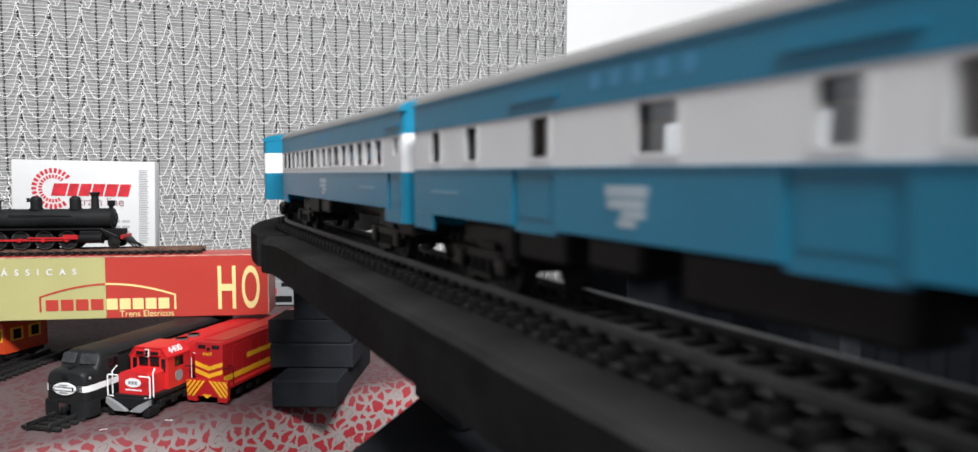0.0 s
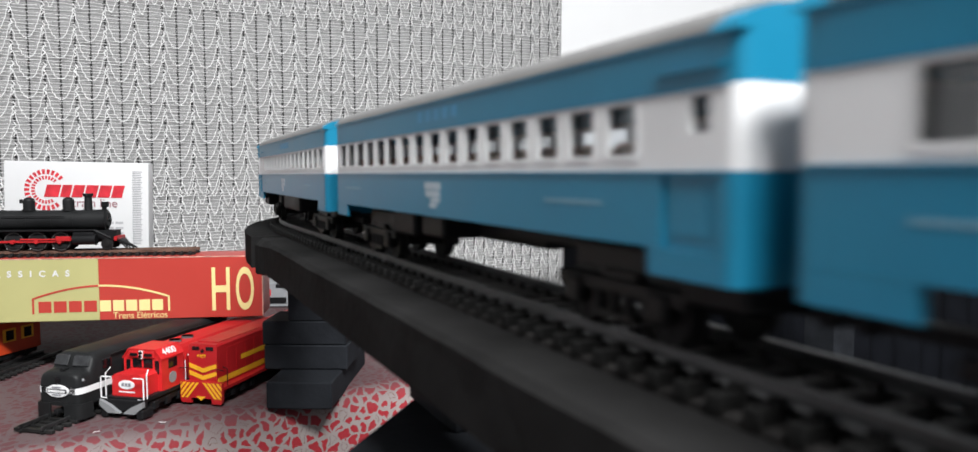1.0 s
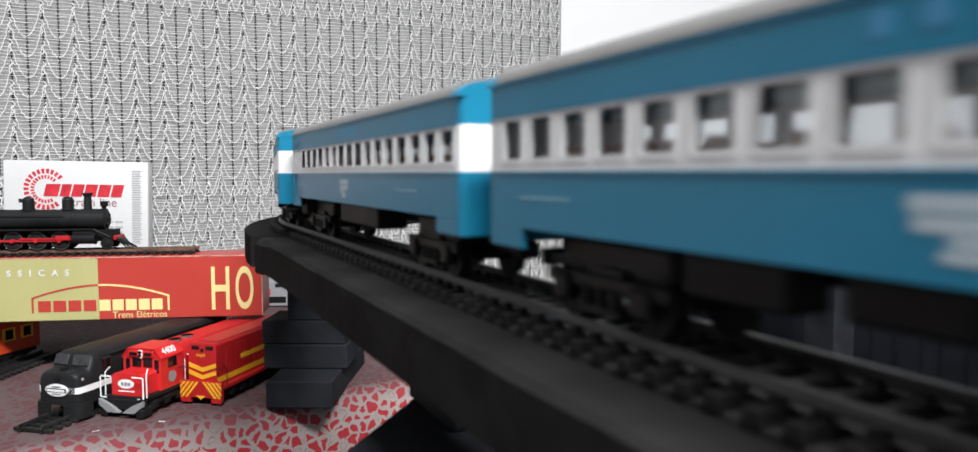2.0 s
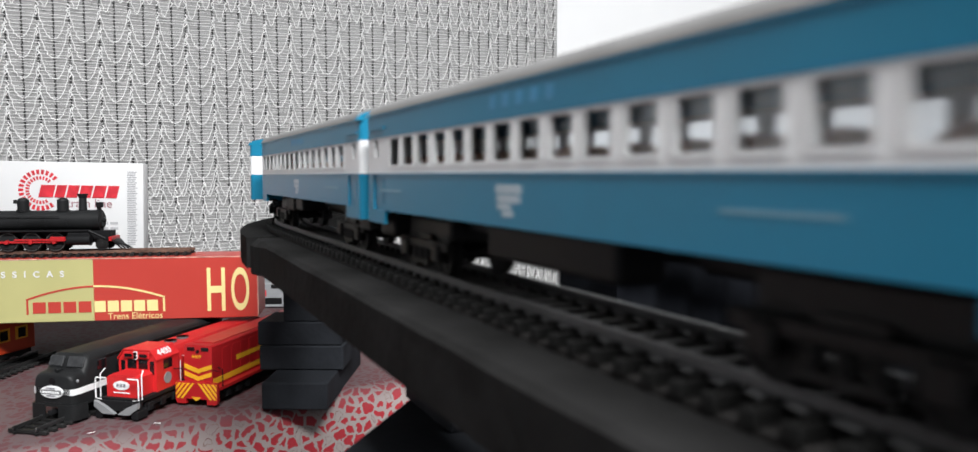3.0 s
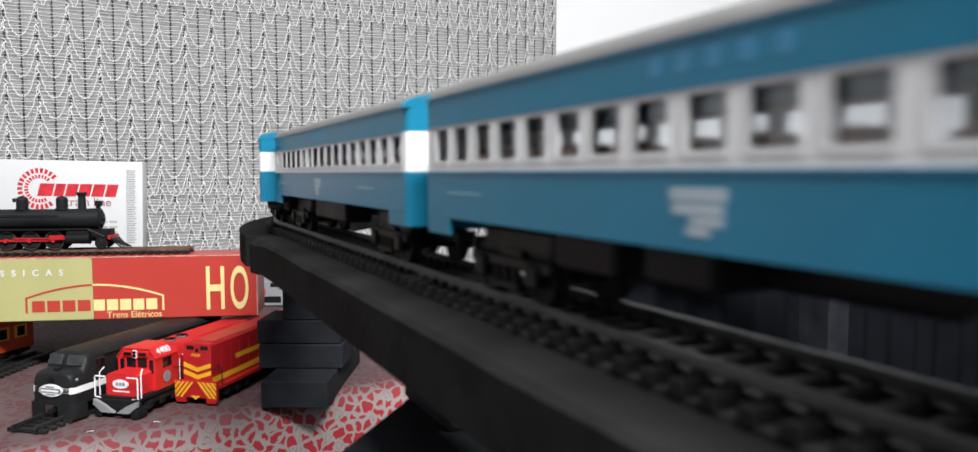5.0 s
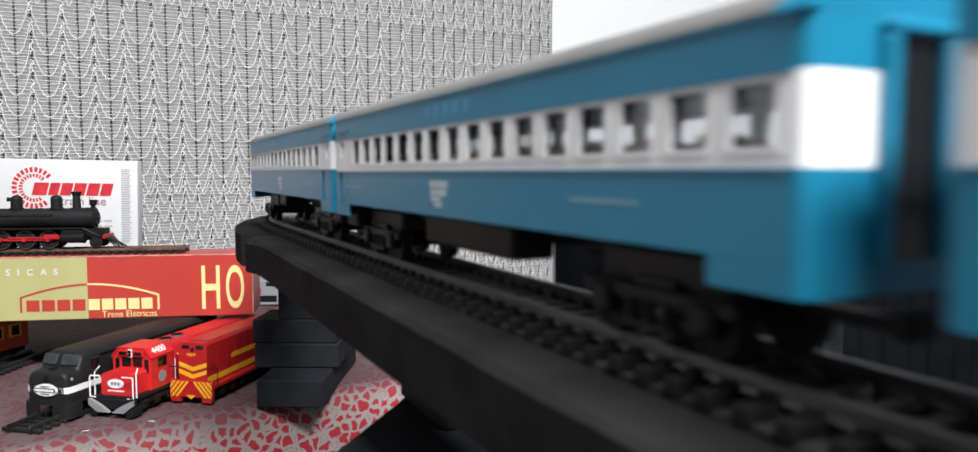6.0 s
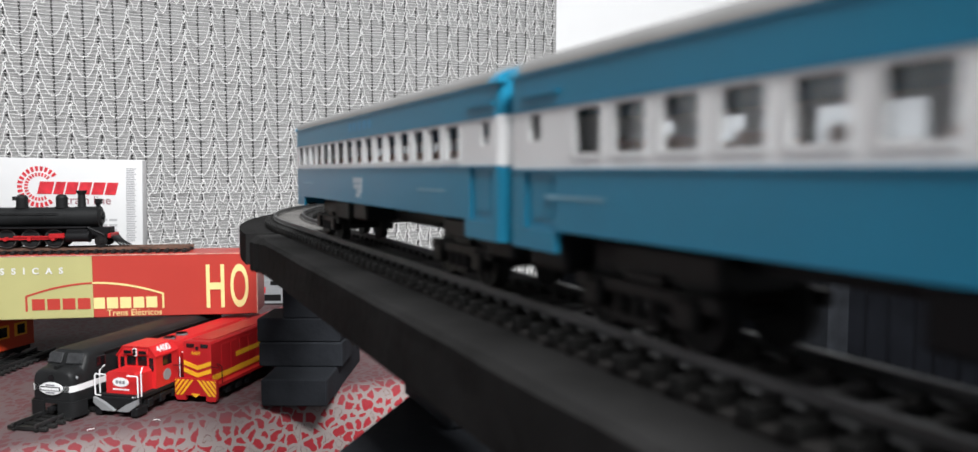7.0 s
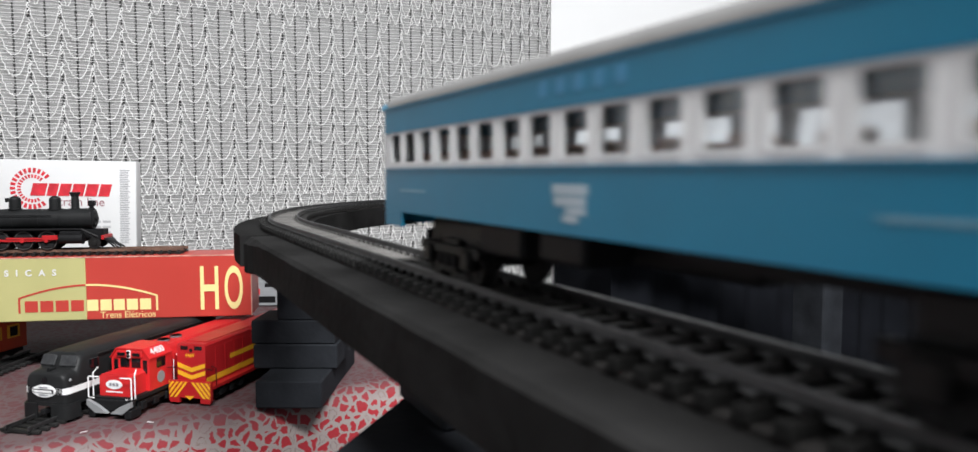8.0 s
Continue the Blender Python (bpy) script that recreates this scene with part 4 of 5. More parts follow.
def grey_carton():
    g = thing("grey_carton", "small pale grey carton with dark print, on the tablecloth", "box", pose(0.172, 0.985, 0.7522, 0, 0, -20))
    part("carton", one_box(-0.035, 0.035, 0, 0.05, 0, 0.031, bevel=0.0008), mat("card_pale_grey", (0.28, 0.29, 0.30), 0.5), g)
    part("dark_print", one_box(-0.033, -0.005, -0.0003, 0.0004, 0.004, 0.012), M_BLACK, g)
    part("dark_print", one_box(-0.018, 0.02, -0.0003, 0.0004, 0.024, 0.029), M_BLACK, g)
    part("red_print", one_box(-0.031, -0.024, -0.0003, 0.0004, 0.014, 0.022), M_PRINTRED, g)


grey_carton()


# ---------- display track pieces ----------
def display_track(m, length, label, metal=M_RAIL):
    t = thing("track_piece", label, "track", m, group="display track pieces")
    for sx in (-1, 1):
        part("rail", one_box(sx * 0.00885 - 0.0006, sx * 0.00885 + 0.0006, 0, length, 0.0024, 0.0050, bevel=0.0002), metal, t)
    n = int(length / PITCH)
    for i in range(n):
        o = new("sleeper", SHOW_TIE_MESH)
        o.parent = t
        o.matrix_basis = at(0, (i + 0.5) * length / n, 0)
    part("tie_web", one_box(-0.0097, -0.0075, 0, length, 0.0002, 0.0012), M_TIE, t)
    part("tie_web", one_box(0.0075, 0.0097, 0, length, 0.0002, 0.0012), M_TIE, t)
    return t


TZ = TABLE_Z + 0.0022
display_track(pose(-0.0690, 0.5660, TZ, 0, 0, -38), 0.21, "short black track piece under the black locomotive")
display_track(pose(-0.172, 0.634, TZ, 0, 0, -28), 0.20, "short black track piece under the orange railcar")
BOXTOP = 0.7972 + 0.0538
display_track(pose(0.0925, 0.6813, BOXTOP, 0, 0, -16.1) @ pose(-0.055, 0.022, 0, 0, 0, 90), 0.252, "rusty railed track piece lying on the cardboard box", M_RUST)


# ---------- diesel locomotives on show ----------
def diesel_truck(parent, y, z=0.0, material=None, half=0.0135):
    bm = bmesh.new()
    for sx in (-1, 1):
        box(bm, sx * half - 0.0012, sx * half + 0.0012, y - 0.020, y + 0.020, z + 0.0055, z + 0.0105, bevel=0.0006)
        for k in (-0.0135, 0, 0.0135):
            box(bm, sx * half - 0.0018, sx * half + 0.0018, y + k - 0.003, y + k + 0.003, z + 0.0028, z + 0.0090, bevel=0.0007)
    part("truck", bm, material or M_BLACK, parent, "black truck side frames")
    for k in (-0.0135, 0, 0.0135):
        bm = bmesh.new()
        for sx in (-1, 1):
            cyl(bm, 0.0056, 0.0026, at(sx * 0.0087, y + k, z + 0.0057) @ RY90, n=18)
        cyl(bm, 0.0011, 0.02, at(0, y + k, z + 0.0057) @ RY90, n=8)
        part("wheelset", bm, M_DIRTY, parent)


def cab_front_diesel():
    g = thing("diesel_locomotive", "red road-switcher with white handrails and grey plough, on the tablecloth", "locomotive", pose(-0.0150, 0.5750, TZ, 0, 0, -38), group="display locomotives")
    # pilot and plough
    bm = one_box(-0.0165, 0.0165, 0.0015, 0.006, 0.0050, 0.0125, bevel=0.0006)
    part("pilot", bm, M_BLACK, g)
    for sx in (-1, 1):
        bm = bmesh.new()
        prism(bm, [(sx * 0.0172, 0.0128), (sx * 0.0172, 0.0088), (sx * 0.0105, 0.0038), (sx * 0.0010, 0.0038), (sx * 0.0085, 0.0088)], -0.0012, 0.0016)
        part("plough", bm, M_LGREY, g, "grey plough blade")
        part("step", one_box(*sorted((sx * 0.0115, sx * 0.0168)), -0.0006, 0.011, 0.0004, 0.0066, bevel=0.0006), M_BLACK, g)
    part("frame", one_box(-0.0160, 0.0160, 0.003, 0.178, 0.0110, 0.0140, bevel=0.0004), M_BLACK, g)
    part("fuel_tank", one_box(-0.012, 0.012, 0.070, 0.110, 0.0035, 0.0110, bevel=0.002, seg=2), M_BLACK, g)
    # nose
    bm = bmesh.new()
    prism(bm, [(-0.0122, 0.0140), (0.0122, 0.0140), (0.0122, 0.0275), (0.0100, 0.0292), (-0.0100, 0.0292), (-0.0122, 0.0275)], 0.0060, 0.0290)
    part("short_hood", bm, M_RED, g, "glossy red nose")
    # cab with sloped shoulders
    out = [(-0.0155, 0.0140), (0.0155, 0.0140), (0.0155, 0.0365), (0.0105, 0.0430), (-0.0105, 0.0430), (-0.0155, 0.0365)]
    part("cab", prism(bmesh.new(), out, 0.0225, 0.0470), M_RED, g)
    out = [(0.0160, 0.0362), (0.0160, 0.0372), (0.0108, 0.0440), (-0.0108, 0.0440), (-0.0160, 0.0372), (-0.0160, 0.0362), (-0.0106, 0.0431), (0.0106, 0.0431)]
    part("cab_roof", prism(bmesh.new(), out, 0.0215, 0.0480), M_RED, g, "red cab roof with overhang")
    part("headlight_panel", one_box(-0.0105, 0.0105, 0.0208, 0.0226, 0.0378, 0.0424, bevel=0.0004), M_RED, g)
    for sx in (-1, 1):
        part("number_board", one_box(*sorted((sx * 0.0030, sx * 0.0090)), 0.0204, 0.0210, 0.0388, 0.0410), M_GLASSDARK, g)
        part("windshield", one_box(*sorted((sx * 0.0008, sx * 0.0082)), 0.0221, 0.0228, 0.0300, 0.0368, bevel=0.0003), M_GLASSDARK, g, "dark cab window")
        part("door_window", one_box(*sorted((sx * 0.0100, sx * 0.0135)), 0.0221, 0.0228, 0.0262, 0.0358, bevel=0.0003), M_GLASSDARK, g)
        part("side_window", one_box(*sorted((sx * 0.0151, sx * 0.0157)), 0.0300, 0.0400, 0.0285, 0.0355, bevel=0.0002), M_GLASSDARK, g)
        bm = bmesh.new()
        cyl(bm, 0.0042, 0.0006, at(sx * 0.01552, 0.0345, 0.0215) @ RY90, n=20)
        part("side_badge", bm, M_LGREY, g, "pale oval badge")
    bm = bmesh.new()
    for z in (0.0388, 0.0412):
        cyl(bm, 0.0012, 0.0012, at(0, 0.0202, z) @ RX90, n=14)
    part("headlight", bm, M_GLASSDARK, g)
    bm = bmesh.new()
    box(bm, -0.0016, 0.0016, 0.0203, 0.0209, 0.0370, 0.0430, bevel=0.0006)
    part("headlight_bezel", bm, M_PAINTW, g, "white headlight housing")
    bm = bmesh.new()
    cyl(bm, 0.0032, 0.0006, at(-0.0005, 0.0059, 0.0222) @ Matrix.Diagonal((2.0, 1, 1, 1)) @ RX90, n=28)
    part("nose_badge", bm, M_PAINTW, g, "white oval badge")
    bm = bmesh.new()
    for i in range(3):
        box(bm, -0.0040 + i * 0.0026, -0.0022 + i * 0.0026, 0.0053, 0.0057, 0.0212, 0.0234)
    part("badge_bar", bm, M_PRINTGREY, g)
    bm = bmesh.new()
    bars(bm, -0.0068, 0.0064, 0.0166, 0.0175, 9, 0.0057, 0.0061)
    part("lettering_bar", bm, M_PAINTW, g)
    words("4400", 0.0074, M_PAINTW, g, at(0.01375, 0.0335, 0.04085) @ Matrix.Rotation(radians(90), 4, "Z") @ Matrix.Rotation(radians(52.6), 4, "X"), label="white road number", depth=0.0002)
    # long hood
    out = [(-0.0118, 0.0140), (0.0118, 0.0140), (0.0118, 0.0375), (0.0095, 0.0412), (-0.0095, 0.0412), (-0.0118, 0.0375)]
    part("long_hood", prism(bmesh.new(), out, 0.0470, 0.1740), M_RED, g)
    for i in range(9):
        y = 0.055 + i * 0.0125
        part("hood_door", one_box(0.0117, 0.0121, y, y + 0.0112, 0.0165, 0.0340, bevel=0.0002), M_RED, g)
    bm = bmesh.new()
    for sx in (-1, 1):
        for y in (0.060, 0.075):
            cyl(bm, 0.0045, 0.002, at(0, y, 0.0418), n=18)
    part("roof_fan", bm, M_LGREY, g)
    # white handrails
    for sx in (-1, 1):
        bm = bmesh.new()
        tube(bm, [(sx * 0.0085, 0.0008, 0.0285), (sx * 0.0165, 0.0008, 0.0285), (sx * 0.0170, 0.0008, 0.0278), (sx * 0.0170, 0.0008, 0.0140), (sx * 0.0125, 0.0008, 0.0136)], 0.00050, 6)
        part("handrail", bm, M_PAINTW, g, "thin white handrail")
        bm = bmesh.new()
        tube(bm, [(sx * 0.0152, 0.0085, 0.0330), (sx * 0.0165, 0.0050, 0.0300), (sx * 0.0166, 0.0050, 0.0135)], 0.00045, 6)
        part("handrail", bm, M_PAINTW, g)
        bm = bmesh.new()
        tube(bm, [(sx * 0.0130, 0.056, 0.0325), (sx * 0.0166, 0.0555, 0.0325), (sx * 0.0168, 0.0555, 0.0140)], 0.00045, 6)
        tube(bm, [(sx * 0.0166, 0.0480, 0.0310), (sx * 0.0166, 0.0480, 0.0140)], 0.00030, 6)
        part("handrail", bm, M_PAINTW, g)
    diesel_truck(g, 0.030)
    diesel_truck(g, 0.148)


cab_front_diesel()


def chevron_diesel():
    g = thing("diesel_locomotive", "dark red hood locomotive with yellow chevrons and striped pilot", "locomotive", pose(0.0372, 0.5870, TZ, 0, 0, -38), group="display locomotives")
    HWB = 0.0115
    out = [(-HWB, 0.0120), (HWB, 0.0120), (HWB, 0.0425), (HWB - 0.0012, 0.0440), (-HWB + 0.0012, 0.0440), (-HWB, 0.0425)]
    part("hood", prism(bmesh.new(), out, 0.0030, 0.1650), M_RED2, g)
    part("frame", one_box(-0.0165, 0.0165, 0.0045, 0.166, 0.0105, 0.0128), M_RED2, g)
    bm = bmesh.new()
    prism(bm, [(-0.0172, 0.0168), (-0.0172, 0.0035), (-0.0160, 0.0008), (-0.0085, 0.0008), (-0.0085, 0.0045), (0.0085, 0.0045), (0.0085, 0.0008), (0.0160, 0.0008), (0.0172, 0.0035), (0.0172, 0.0168)], 0.0, 0.0028)
    part("pilot", bm, M_RED2, g, "dark red pilot sheet")
    for sx in (-1, 1):
        for k in range(6):
            x0 = 0.0014 + k * 0.0036
            pts = []
            zb, zt = 0.0046, 0.0162
            sl = 0.0095
            # stripe leaning outwards, cut at the sheet's edge
            for x, z in ((x0, zt), (x0 + 0.0021, zt), (x0 + 0.0021 + sl, zb), (x0 + sl, zb)):
                pts.append((x, z))
            lim = 0.0168
            def cut(poly):
                res = []
                for i in range(len(poly)):
                    (xa, za), (xb, zb2) = poly[i], poly[(i + 1) % len(poly)]
                    if xa <= lim:
                        res.append((xa, za))
                    if (xa - lim) * (xb - lim) < 0:
                        q = (lim - xa) / (xb - xa)
                        res.append((lim, za + q * (zb2 - za)))
                return res
            pts = cut(pts)
            if len(pts) < 3:
                continue
            bm = bmesh.new()
            prism(bm, [(sx * x, z) for x, z in pts], -0.0003, 0.0004)
            part("stripe", bm, M_YEL, g, "slanted yellow stripe")
    bm = bmesh.new()
    prism(bm, [(0, 0.0030), (0.0040, 0.0060), (-0.0040, 0.0060)], -0.0003, 0.0004)
    part("stripe", bm, M_YEL, g)
    for z in (0.0190, 0.0245):
        bm = bmesh.new()
        prism(bm, [(-0.0112, z + 0.0022), (0, z - 0.0016), (0.0112, z + 0.0022), (0.0112, z + 0.0054), (0, z + 0.0016), (-0.0112, z + 0.0054)], 0.0026, 0.0034)
        part("chevron", bm, M_YEL, g, "yellow chevron")
    words("4469", 0.0038, M_YEL, g, at(-0.0012, 0.0028, 0.0352) @ RX90, label="yellow road number")
    for sx in (-1, 1):
        part("number_light", one_box(*sorted((sx * 0.0026, sx * 0.0088)), 0.0026, 0.0034, 0.0393, 0.0422, bevel=0.0003), M_GLASSDARK, g)
    part("headlight", cyl(bmesh.new(), 0.0013, 0.0010, at(0.0, 0.0028, 0.0392) @ RX90, n=12), M_GLASSDARK, g)
    # side stripes
    for sx in (-1, 1):
        xs = sorted((sx * (HWB - 0.0002), sx * (HWB + 0.0003)))
        part("side_stripe", one_box(*xs, 0.0040, 0.1640, 0.0148, 0.0190), M_YEL, g, "long yellow side stripe")
        part("side_stripe", one_box(*xs, 0.0350, 0.0800, 0.0262, 0.0300), M_YEL, g)
        for i in range(8):
            part("side_lettering", one_box(*xs, 0.090 + i * 0.0062, 0.0935 + i * 0.0062, 0.0255, 0.0290), M_YEL, g)
        bm = bmesh.new()
        tube(bm, [(sx * 0.0118, 0.010, 0.0265), (sx * 0.0168, 0.008, 0.0255), (sx * 0.0168, 0.008, 0.0130)], 0.00035, 5)
        tube(bm, [(sx * 0.0118, 0.002, 0.0262), (sx * 0.0188, 0.0, 0.0262)], 0.00035, 5)
        part("handrail", bm, M_BLACK, g, "thin black handrail")
        for i in range(11):
            y = 0.016 + i * 0.0125
            part("hood_door", one_box(*sorted((sx * HWB, sx * (HWB + 0.00025))), y, y + 0.0108, 0.0192, 0.0395), M_RED2, g)
    part("roof_stripe", one_box(-0.0085, 0.0085, 0.01, 0.16, 0.0440, 0.0446), M_RED2, g)
    diesel_truck(g, 0.032)
    diesel_truck(g, 0.138)


chevron_diesel()


def streamlined_diesel():
    g = thing("streamlined_locomotive", "matt black bulldog-nosed locomotive with white waist stripe", "locomotive", pose(-0.0540, 0.5870, TZ + 0.0042, 0, 0, -39), group="display locomotives")
    secs = [(0.0000, 0.0140, 0.0276), (0.0007, 0.0153, 0.0287), (0.0020, 0.0162, 0.0294), (0.0050, 0.0168, 0.0300), (0.0085, 0.0170, 0.0304), (0.0112, 0.0170, 0.0307),
            (0.0118, 0.0170, 0.0313), (0.0150, 0.0170, 0.0382), (0.0168, 0.0170, 0.0400), (0.0210, 0.0170, 0.0406), (0.1750, 0.0170, 0.0406)]
    bm = bmesh.new()
    rings = []
    n = 20
    for y, hw, zt in secs:
        ring = []
        for i in range(n + 1):
            a = math.pi * i / n
            ca, sa = math.cos(a), math.sin(a)
            ring.append(bm.verts.new((math.copysign(abs(ca) ** 0.36, ca) * hw, y, 0.0105 + (zt - 0.0105) * sa ** 0.40)))
        ring.append(bm.verts.new((-hw, y, 0.0065)))
        ring.append(bm.verts.new((hw, y, 0.0065)))
        rings.append(ring)
    k = len(rings[0])
    for i in range(len(rings) - 1):
        for j in range(k):
            bm.faces.new((rings[i][j], rings[i + 1][j], rings[i + 1][(j + 1) % k], rings[i][(j + 1) % k]))
    bm.faces.new(rings[0])
    bm.faces.new(rings[-1][::-1])
    part("body", bm, M_LBLACK, g, "matt black rounded body shell")
    # pilot with coupler opening
    line = [(-hw - 0.0004, y) for y, hw, _ in secs[5::-1]] + [(hw + 0.0004, y) for y, hw, _ in secs[:6]]
    full = [(-0.0174, 0.174)] + line + [(0.0174, 0.174)]
    part("waist_stripe", wall_strip(bmesh.new(), full, 0.0150, 0.0192, 0.0004), M_PAINTW, g, "white waist stripe")
    for sx in (-1, 1):
        pl = [(sx * (hw + 0.0006), y - 0.0004) for y, hw, _ in secs[:6]]
        pl = [(sx * 0.0055, -0.0004)] + pl
        bm = wall_strip(bmesh.new(), pl if sx < 0 else pl, 0.0008 - 0.003, 0.0085, -0.0012 * sx)
        part("pilot", bm, M_LBLACK, g)
    part("pilot_beam", one_box(-0.0085, 0.0085, -0.0006, 0.002, 0.0066, 0.0095), M_LBLACK, g)
    part("coupler", one_box(-0.0018, 0.0018, -0.003, 0.012, 0.0015, 0.0045, bevel=0.0004), M_BLACK, g)
    bm = cyl(bmesh.new(), 0.0042, 0.0016, at(0, -0.0004, 0.0170) @ Matrix.Diagonal((2.15, 1, 1, 1)) @ RX90, n=30)
    part("badge", bm, M_PAINTW, g, "white oval badge")
    bm = bmesh.new()
    box(bm, -0.0080, 0.0080, -0.0016, -0.0011, 0.0156, 0.0184, bevel=0.0002)
    part("badge_band", bm, M_BLACK, g)
    bm = bmesh.new()
    bars(bm, -0.0070, 0.0074, 0.0162, 0.0178, 7, -0.0019, -0.0015)
    part("badge_bar", bm, M_PAINTW, g)
    for z in (0.0196, 0.0144):
        bm = bmesh.new()
        bars(bm, -0.0035, 0.0035, z - 0.0004, z + 0.0004, 6, -0.0016, -0.0010)
        part("badge_small_bar", bm, M_PRINTGREY, g)
    part("headlight", cyl(bmesh.new(), 0.0023, 0.004, at(0, 0.0016, 0.0242) @ RX90, n=18), M_GLASSDARK, g, "round nose headlight")
    for sx in (-1, 1):
        m = at(sx * 0.0080, 0.0131, 0.0348) @ Matrix.Rotation(radians(sx * 5), 4, "Z") @ Matrix.Rotation(radians(-25), 4, "X")
        part("windshield", one_box(-0.0062, 0.0062, -0.0008, 0.0004, -0.0038, 0.0038, bevel=0.0005, m=m), M_GREYPANE, g, "grey windshield pane")
        part("side_window", one_box(*sorted((sx * 0.0166, sx * 0.0172)), 0.0220, 0.0310, 0.0275, 0.0345, bevel=0.0003), M_GLASSDARK, g)
        part("marker_lamp", ball(bmesh.new(), 0.0012, at(sx * 0.0158, 0.0050, 0.0240)), M_LGREY, g)
        part("eave", one_box(*sorted((sx * 0.0165, sx * 0.0174)), 0.030, 0.174, 0.0362, 0.0368), M_LBLACK, g)
    part("horn", cyl(bmesh.new(), 0.0009, 0.006, at(0.001, 0.0055, 0.0306) @ RX90, r2=0.0014, n=10), M_LBLACK, g)
    diesel_truck(g, 0.034, half=0.0130)
    diesel_truck(g, 0.142, half=0.0130)


streamlined_diesel()


def orange_railcar():
    g = thing("railcar", "orange railcar with yellow window surrounds, on display track", "railcar", pose(-0.1270, 0.7700, TZ + 0.005, 0, 0, -38), group="display locomotives")
    out = [(-0.0165, 0.0080), (0.0165, 0.0080), (0.0165, 0.0300), (0.0140, 0.0345), (0.0060, 0.0370), (-0.0060, 0.0370), (-0.0140, 0.0345), (-0.0165, 0.0300)]
    part("body", prism(bmesh.new(), out, 0, 0.046), M_ORANGE, g, "orange body shell")
    for sx in (-1, 1):
        for i in range(2):
            y = 0.006 + i * 0.0190
            part("window_surround", one_box(*sorted((sx * 0.0162, sx * 0.0169)), y, y + 0.0135, 0.0180, 0.0295, bevel=0.0003), M_YEL, g, "yellow window surround")
            part("window", one_box(*sorted((sx * 0.0164, sx * 0.0172)), y + 0.0028, y + 0.0107, 0.0195, 0.0280), M_GLASSDARK, g)
    for x in (-0.0085, 0.0085):
        part("window_surround", one_box(x - 0.006, x + 0.006, -0.0004, 0.001, 0.0180, 0.0300, bevel=0.0003), M_YEL, g)
        part("window", one_box(x - 0.0045, x + 0.0045, -0.0007, 0.001, 0.0200, 0.0285), M_GLASSDARK, g)
    part("skirt", one_box(-0.0150, 0.0150, 0.003, 0.043, 0.0040, 0.0080), M_BLACK, g)
    diesel_truck(g, 0.022, half=0.0125)


orange_railcar()


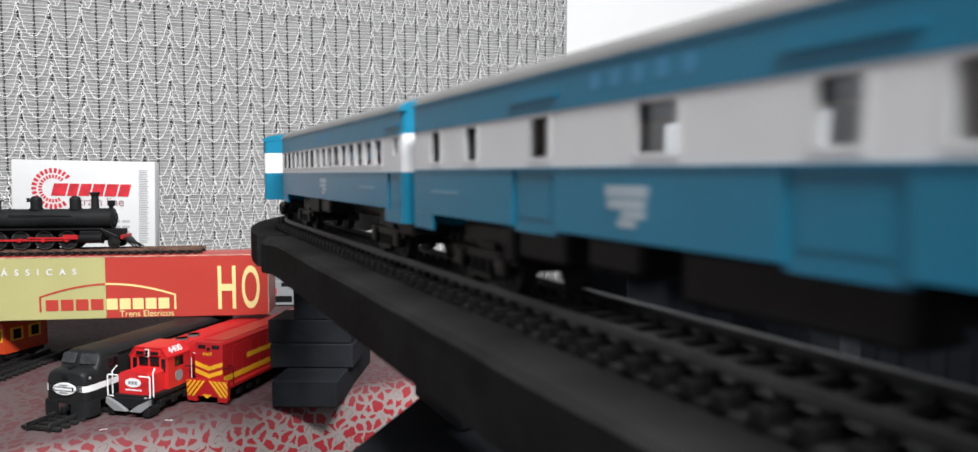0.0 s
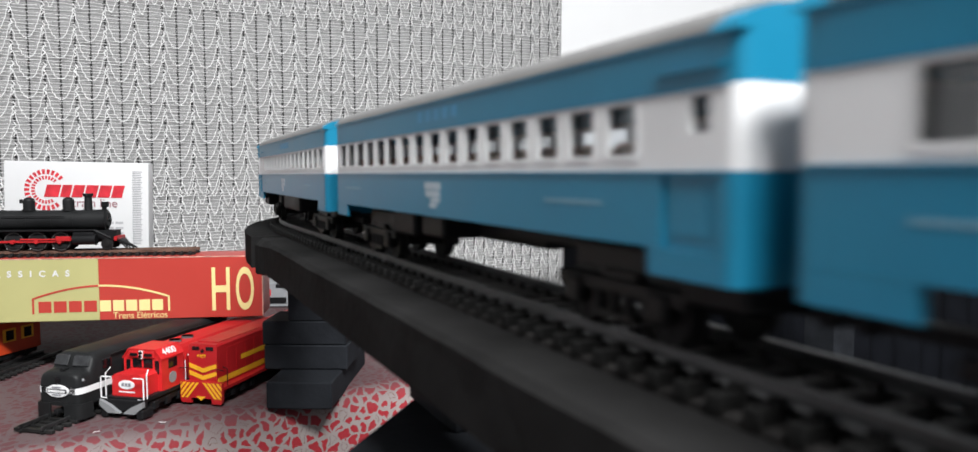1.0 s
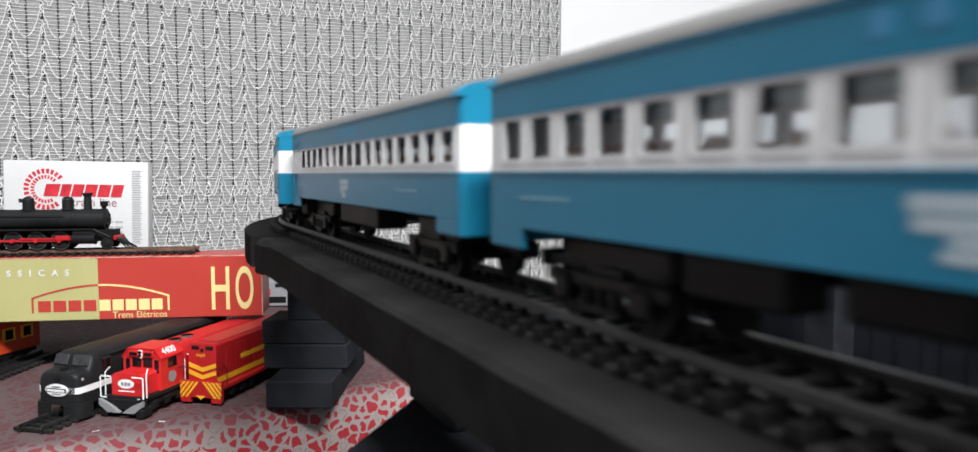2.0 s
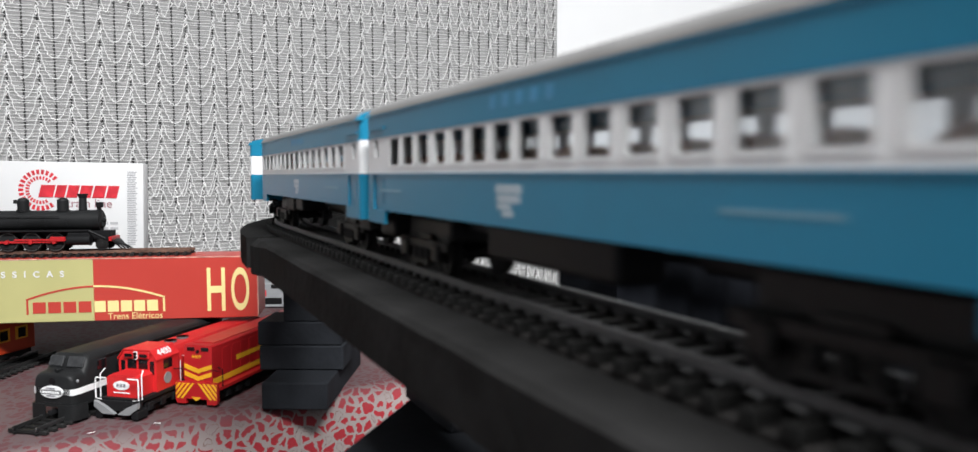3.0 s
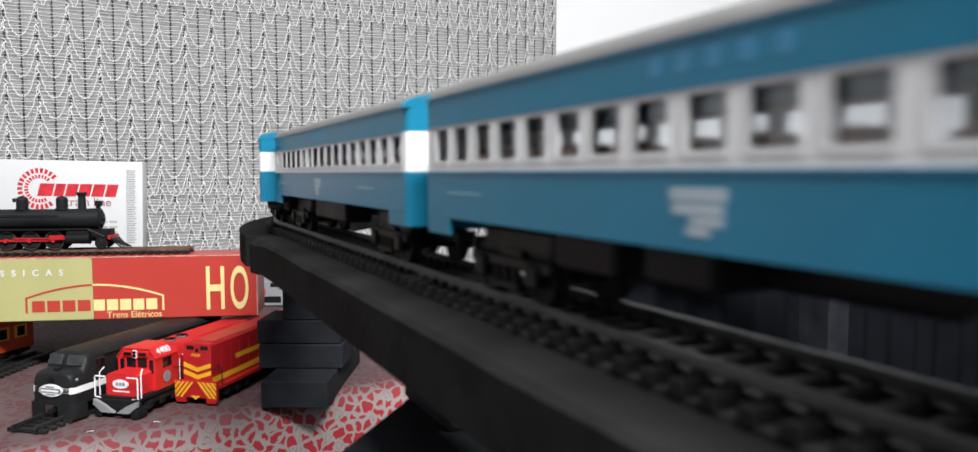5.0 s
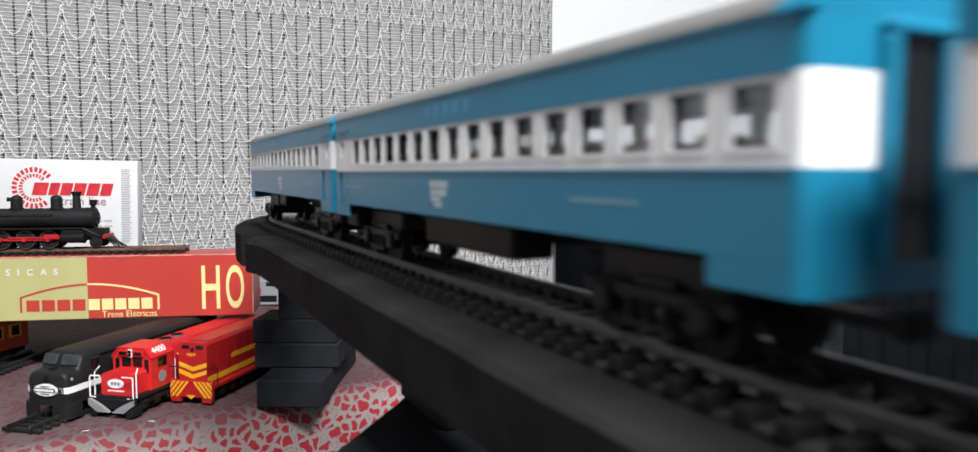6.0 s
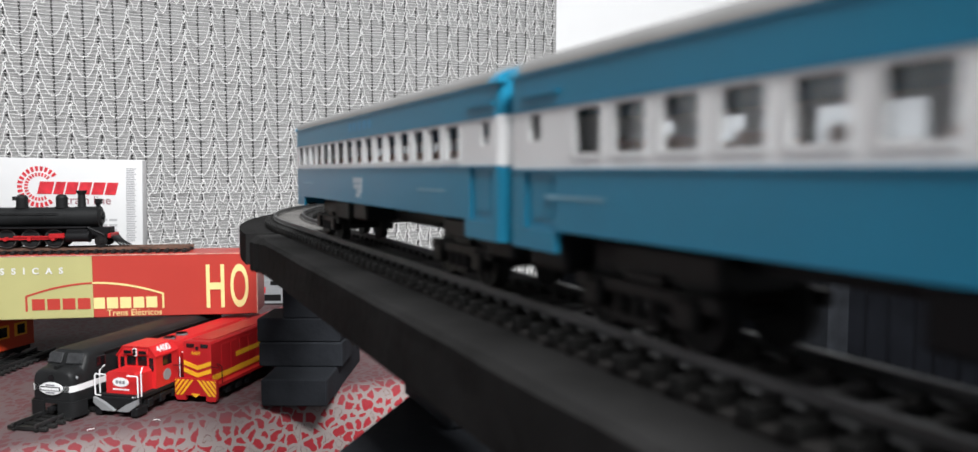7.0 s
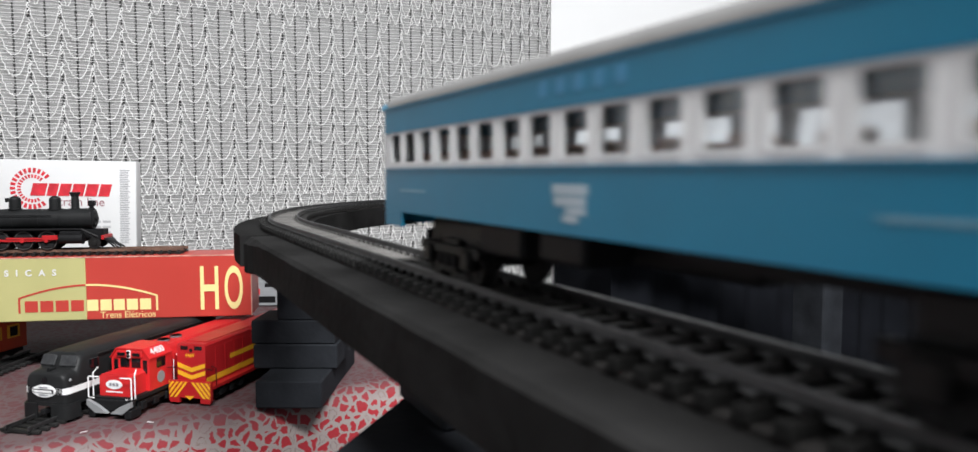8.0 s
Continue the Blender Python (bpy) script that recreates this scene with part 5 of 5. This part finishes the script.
# ---------- steam locomotive on the box ----------
def steam_locomotive():
    base = pose(0.0925, 0.6813, BOXTOP + 0.005, 0, 0, -16.1) @ at(-0.1105, 0.022, 0)
    g = thing("steam_locomotive", "black steam locomotive with red rods and running gear", "locomotive", base)
    # local: front at x = 0, length along negative x
    bm = bmesh.new()
    cyl(bm, 0.0086, 0.090, at(-0.068, 0, 0.0255) @ RY90, n=32)
    part("boiler", bm, M_LBLACK, g, "satin black boiler barrel")
    bm = bmesh.new()
    cyl(bm, 0.0090, 0.020, at(-0.029, 0, 0.0255) @ RY90, n=32)
    cyl(bm, 0.0078, 0.0018, at(-0.0183, 0, 0.0255) @ RY90, r2=0.0060, n=32)
    cyl(bm, 0.0018, 0.0020, at(-0.0168, 0, 0.0255) @ RY90, n=12)
    part("smokebox", bm, M_LBLACK, g)
    for x in (-0.045, -0.062, -0.082, -0.100):
        part("boiler_band", cyl(bmesh.new(), 0.0088, 0.0012, at(x, 0, 0.0255) @ RY90, n=32), M_LBLACK, g)
    bm = bmesh.new()
    cyl(bm, 0.0034, 0.011, at(-0.034, 0, 0.0395), r2=0.0029, n=20)
    cyl(bm, 0.0030, 0.0030, at(-0.034, 0, 0.0462), r2=0.0043, n=20)
    cyl(bm, 0.0043, 0.0008, at(-0.034, 0, 0.0480), n=20)
    part("chimney", bm, M_LBLACK, g, "flared black chimney")
    for x in (-0.050, -0.0815):
        bm = bmesh.new()
        cyl(bm, 0.0046, 0.0085, at(x, 0, 0.0378), n=22)
        ball(bm, 0.0046, at(x, 0, 0.0420) @ Matrix.Diagonal((1, 1, 0.72, 1)), 20, 12)
        cyl(bm, 0.0056, 0.0012, at(x, 0, 0.0340), n=22)
        part("dome", bm, M_LBLACK, g, "rounded black dome")
    bm = bmesh.new()
    box(bm, -0.0232, -0.0178, -0.0023, 0.0023, 0.0365, 0.0412, bevel=0.0006)
    box(bm, -0.0225, -0.0195, -0.0015, 0.0015, 0.0335, 0.0366)
    part("headlamp", bm, M_BLACK, g)
    part("safety_valve", one_box(-0.0888, -0.0868, -0.001, 0.001, 0.0400, 0.0435), M_STEEL, g)
    part("running_board", one_box(-0.116, -0.026, -0.0150, 0.0150, 0.0166, 0.0178, bevel=0.0003), M_BLACK, g)
    part("frame", one_box(-0.116, -0.010, -0.0060, 0.0060, 0.0080, 0.0168), M_BLACK, g)
    for sy in (-1, 1):
        bm = bmesh.new()
        tube(bm, [(-0.026, sy * 0.0125, 0.0172), (-0.0135, sy * 0.0105, 0.0105)], 0.0010, 6)
        part("front_brace", bm, M_BLACK, g)
        bm = bmesh.new()
        cyl(bm, 0.0044, 0.0175, at(-0.0335, sy * 0.0130, 0.0095) @ RY90, n=20)
        box(bm, -0.042, -0.025, sy * 0.013 - 0.0030, sy * 0.013 + 0.0030, 0.0120, 0.0158, bevel=0.0008)
        cyl(bm, 0.0048, 0.0012, at(-0.0245, sy * 0.0130, 0.0095) @ RY90, n=20)
        part("cylinder", bm, M_BLACK, g)
        bm = bmesh.new()
        tube(bm, [(-0.10, sy * 0.0098, 0.0292), (-0.05, sy * 0.0098, 0.0292)], 0.0004, 5)
        part("handrail", bm, M_BLACK, g)
        bm = bmesh.new()
        box(bm, -0.1130, -0.0500, sy * 0.0128 - 0.0004, sy * 0.0128 + 0.0004, 0.0072, 0.0090, bevel=0.0002)
        part("side_rod", bm, M_RED2, g, "red side rod")
        bm = bmesh.new()
        box(bm, -0.0840, -0.0430, sy * 0.0138 - 0.0004, sy * 0.0138 + 0.0004, 0.0086, 0.0100, bevel=0.0002, m=Matrix.Rotation(radians(0.5), 4, "Y"))
        box(bm, -0.0560, -0.0440, sy * 0.0138 - 0.0010, sy * 0.0138 + 0.0010, 0.0084, 0.0124, bevel=0.0004)
        part("main_rod", bm, M_RED2, g, "red main rod and guide")
    for x in (-0.053, -0.0715, -0.090, -0.1085):
        bm = bmesh.new()
        for sy in (-1, 1):
            m = at(x, sy * 0.0100, 0.0080) @ RX90
            cyl(bm, 0.0078, 0.0022, m, n=26)
            cyl(bm, 0.0086, 0.0006, at(x, sy * 0.0086, 0.0080) @ RX90, n=26)
            box(bm, x - 0.0050, x + 0.0050, sy * 0.0110 - 0.0006, sy * 0.0110 + 0.0006, 0.0020, 0.0055, bevel=0.0004)
        cyl(bm, 0.0015, 0.022, at(x, 0, 0.0080) @ RX90, n=8)
        wheel = part("driving_wheel", bm, M_LBLACK, g)
        bm = bmesh.new()
        n = 28
        for sy in (-1, 1):
            ring = [(x + r * math.cos(2 * math.pi * q / n), sy * 0.01115, 0.0080 + r * math.sin(2 * math.pi * q / n)) for r in (0.0070, 0.0078) for q in range(n)]
            vs = [bm.verts.new(p) for p in ring]
            for q in range(n):
                bm.faces.new((vs[q], vs[(q + 1) % n], vs[n + (q + 1) % n], vs[n + q]))
        part("tyre", bm, M_TYRE, wheel, "worn steel tyre")
        for sy in (-1, 1):
            part("crank_pin", cyl(bmesh.new(), 0.0017, 0.0034, at(x, sy * 0.0128, 0.0081) @ RX90, n=12), M_RED2, g)
    bm = bmesh.new()
    for sy in (-1, 1):
        cyl(bm, 0.0050, 0.0022, at(-0.0165, sy * 0.0092, 0.0052) @ RX90, n=20)
        cyl(bm, 0.0022, 0.0030, at(-0.0165, sy * 0.0096, 0.0052) @ RX90, n=12)
    part("pony_wheel", bm, M_DIRTY, g)
    part("buffer_beam", one_box(-0.0108, -0.0080, -0.0110, 0.0110, 0.0080, 0.0118, bevel=0.0004), M_RED2, g, "red buffer beam")
    # cowcatcher of sloping bars
    for i in range(7):
        y = -0.0105 + i * 0.0035
        bm = bmesh.new()
        tip = 0.006 * (1 - abs(y) / 0.0105) - 0.001
        tube(bm, [(-0.0085, y, 0.0092), (0.0 + tip, y * 0.7, 0.0012)], 0.0007, 5)
        part("pilot_bar", bm, M_BLACK, g)
    bm = bmesh.new()
    box(bm, -0.142, -0.116, -0.0150, 0.0150, 0.0150, 0.0400, bevel=0.0005)
    box(bm, -0.144, -0.114, -0.0165, 0.0165, 0.0400, 0.0412, bevel=0.0004)
    part("cab", bm, M_LBLACK, g)


steam_locomotive()


# ---------- lint on the cloth ----------
def thread_scrap(x, y, turn, bend):
    pts = [(0.0024 * (k / 6 - 0.5) * 2, bend * math.sin(k * 0.9), 0.0006) for k in range(7)]
    ob = new("thread_scrap", mesh_of(tube(bmesh.new(), pts, 0.0002, 5), "thread_scrap", M_PAINTW))
    ob.matrix_basis = pose(x, y, TABLE_Z + 0.0014, 0, 0, turn)
    tagged(ob, "tiny white thread scrap lying on the tablecloth", "lint", group="lint")


thread_scrap(-0.0300, 0.5530, 40, 0.0008)
thread_scrap(0.0100, 0.5560, -20, 0.0004)


motions()
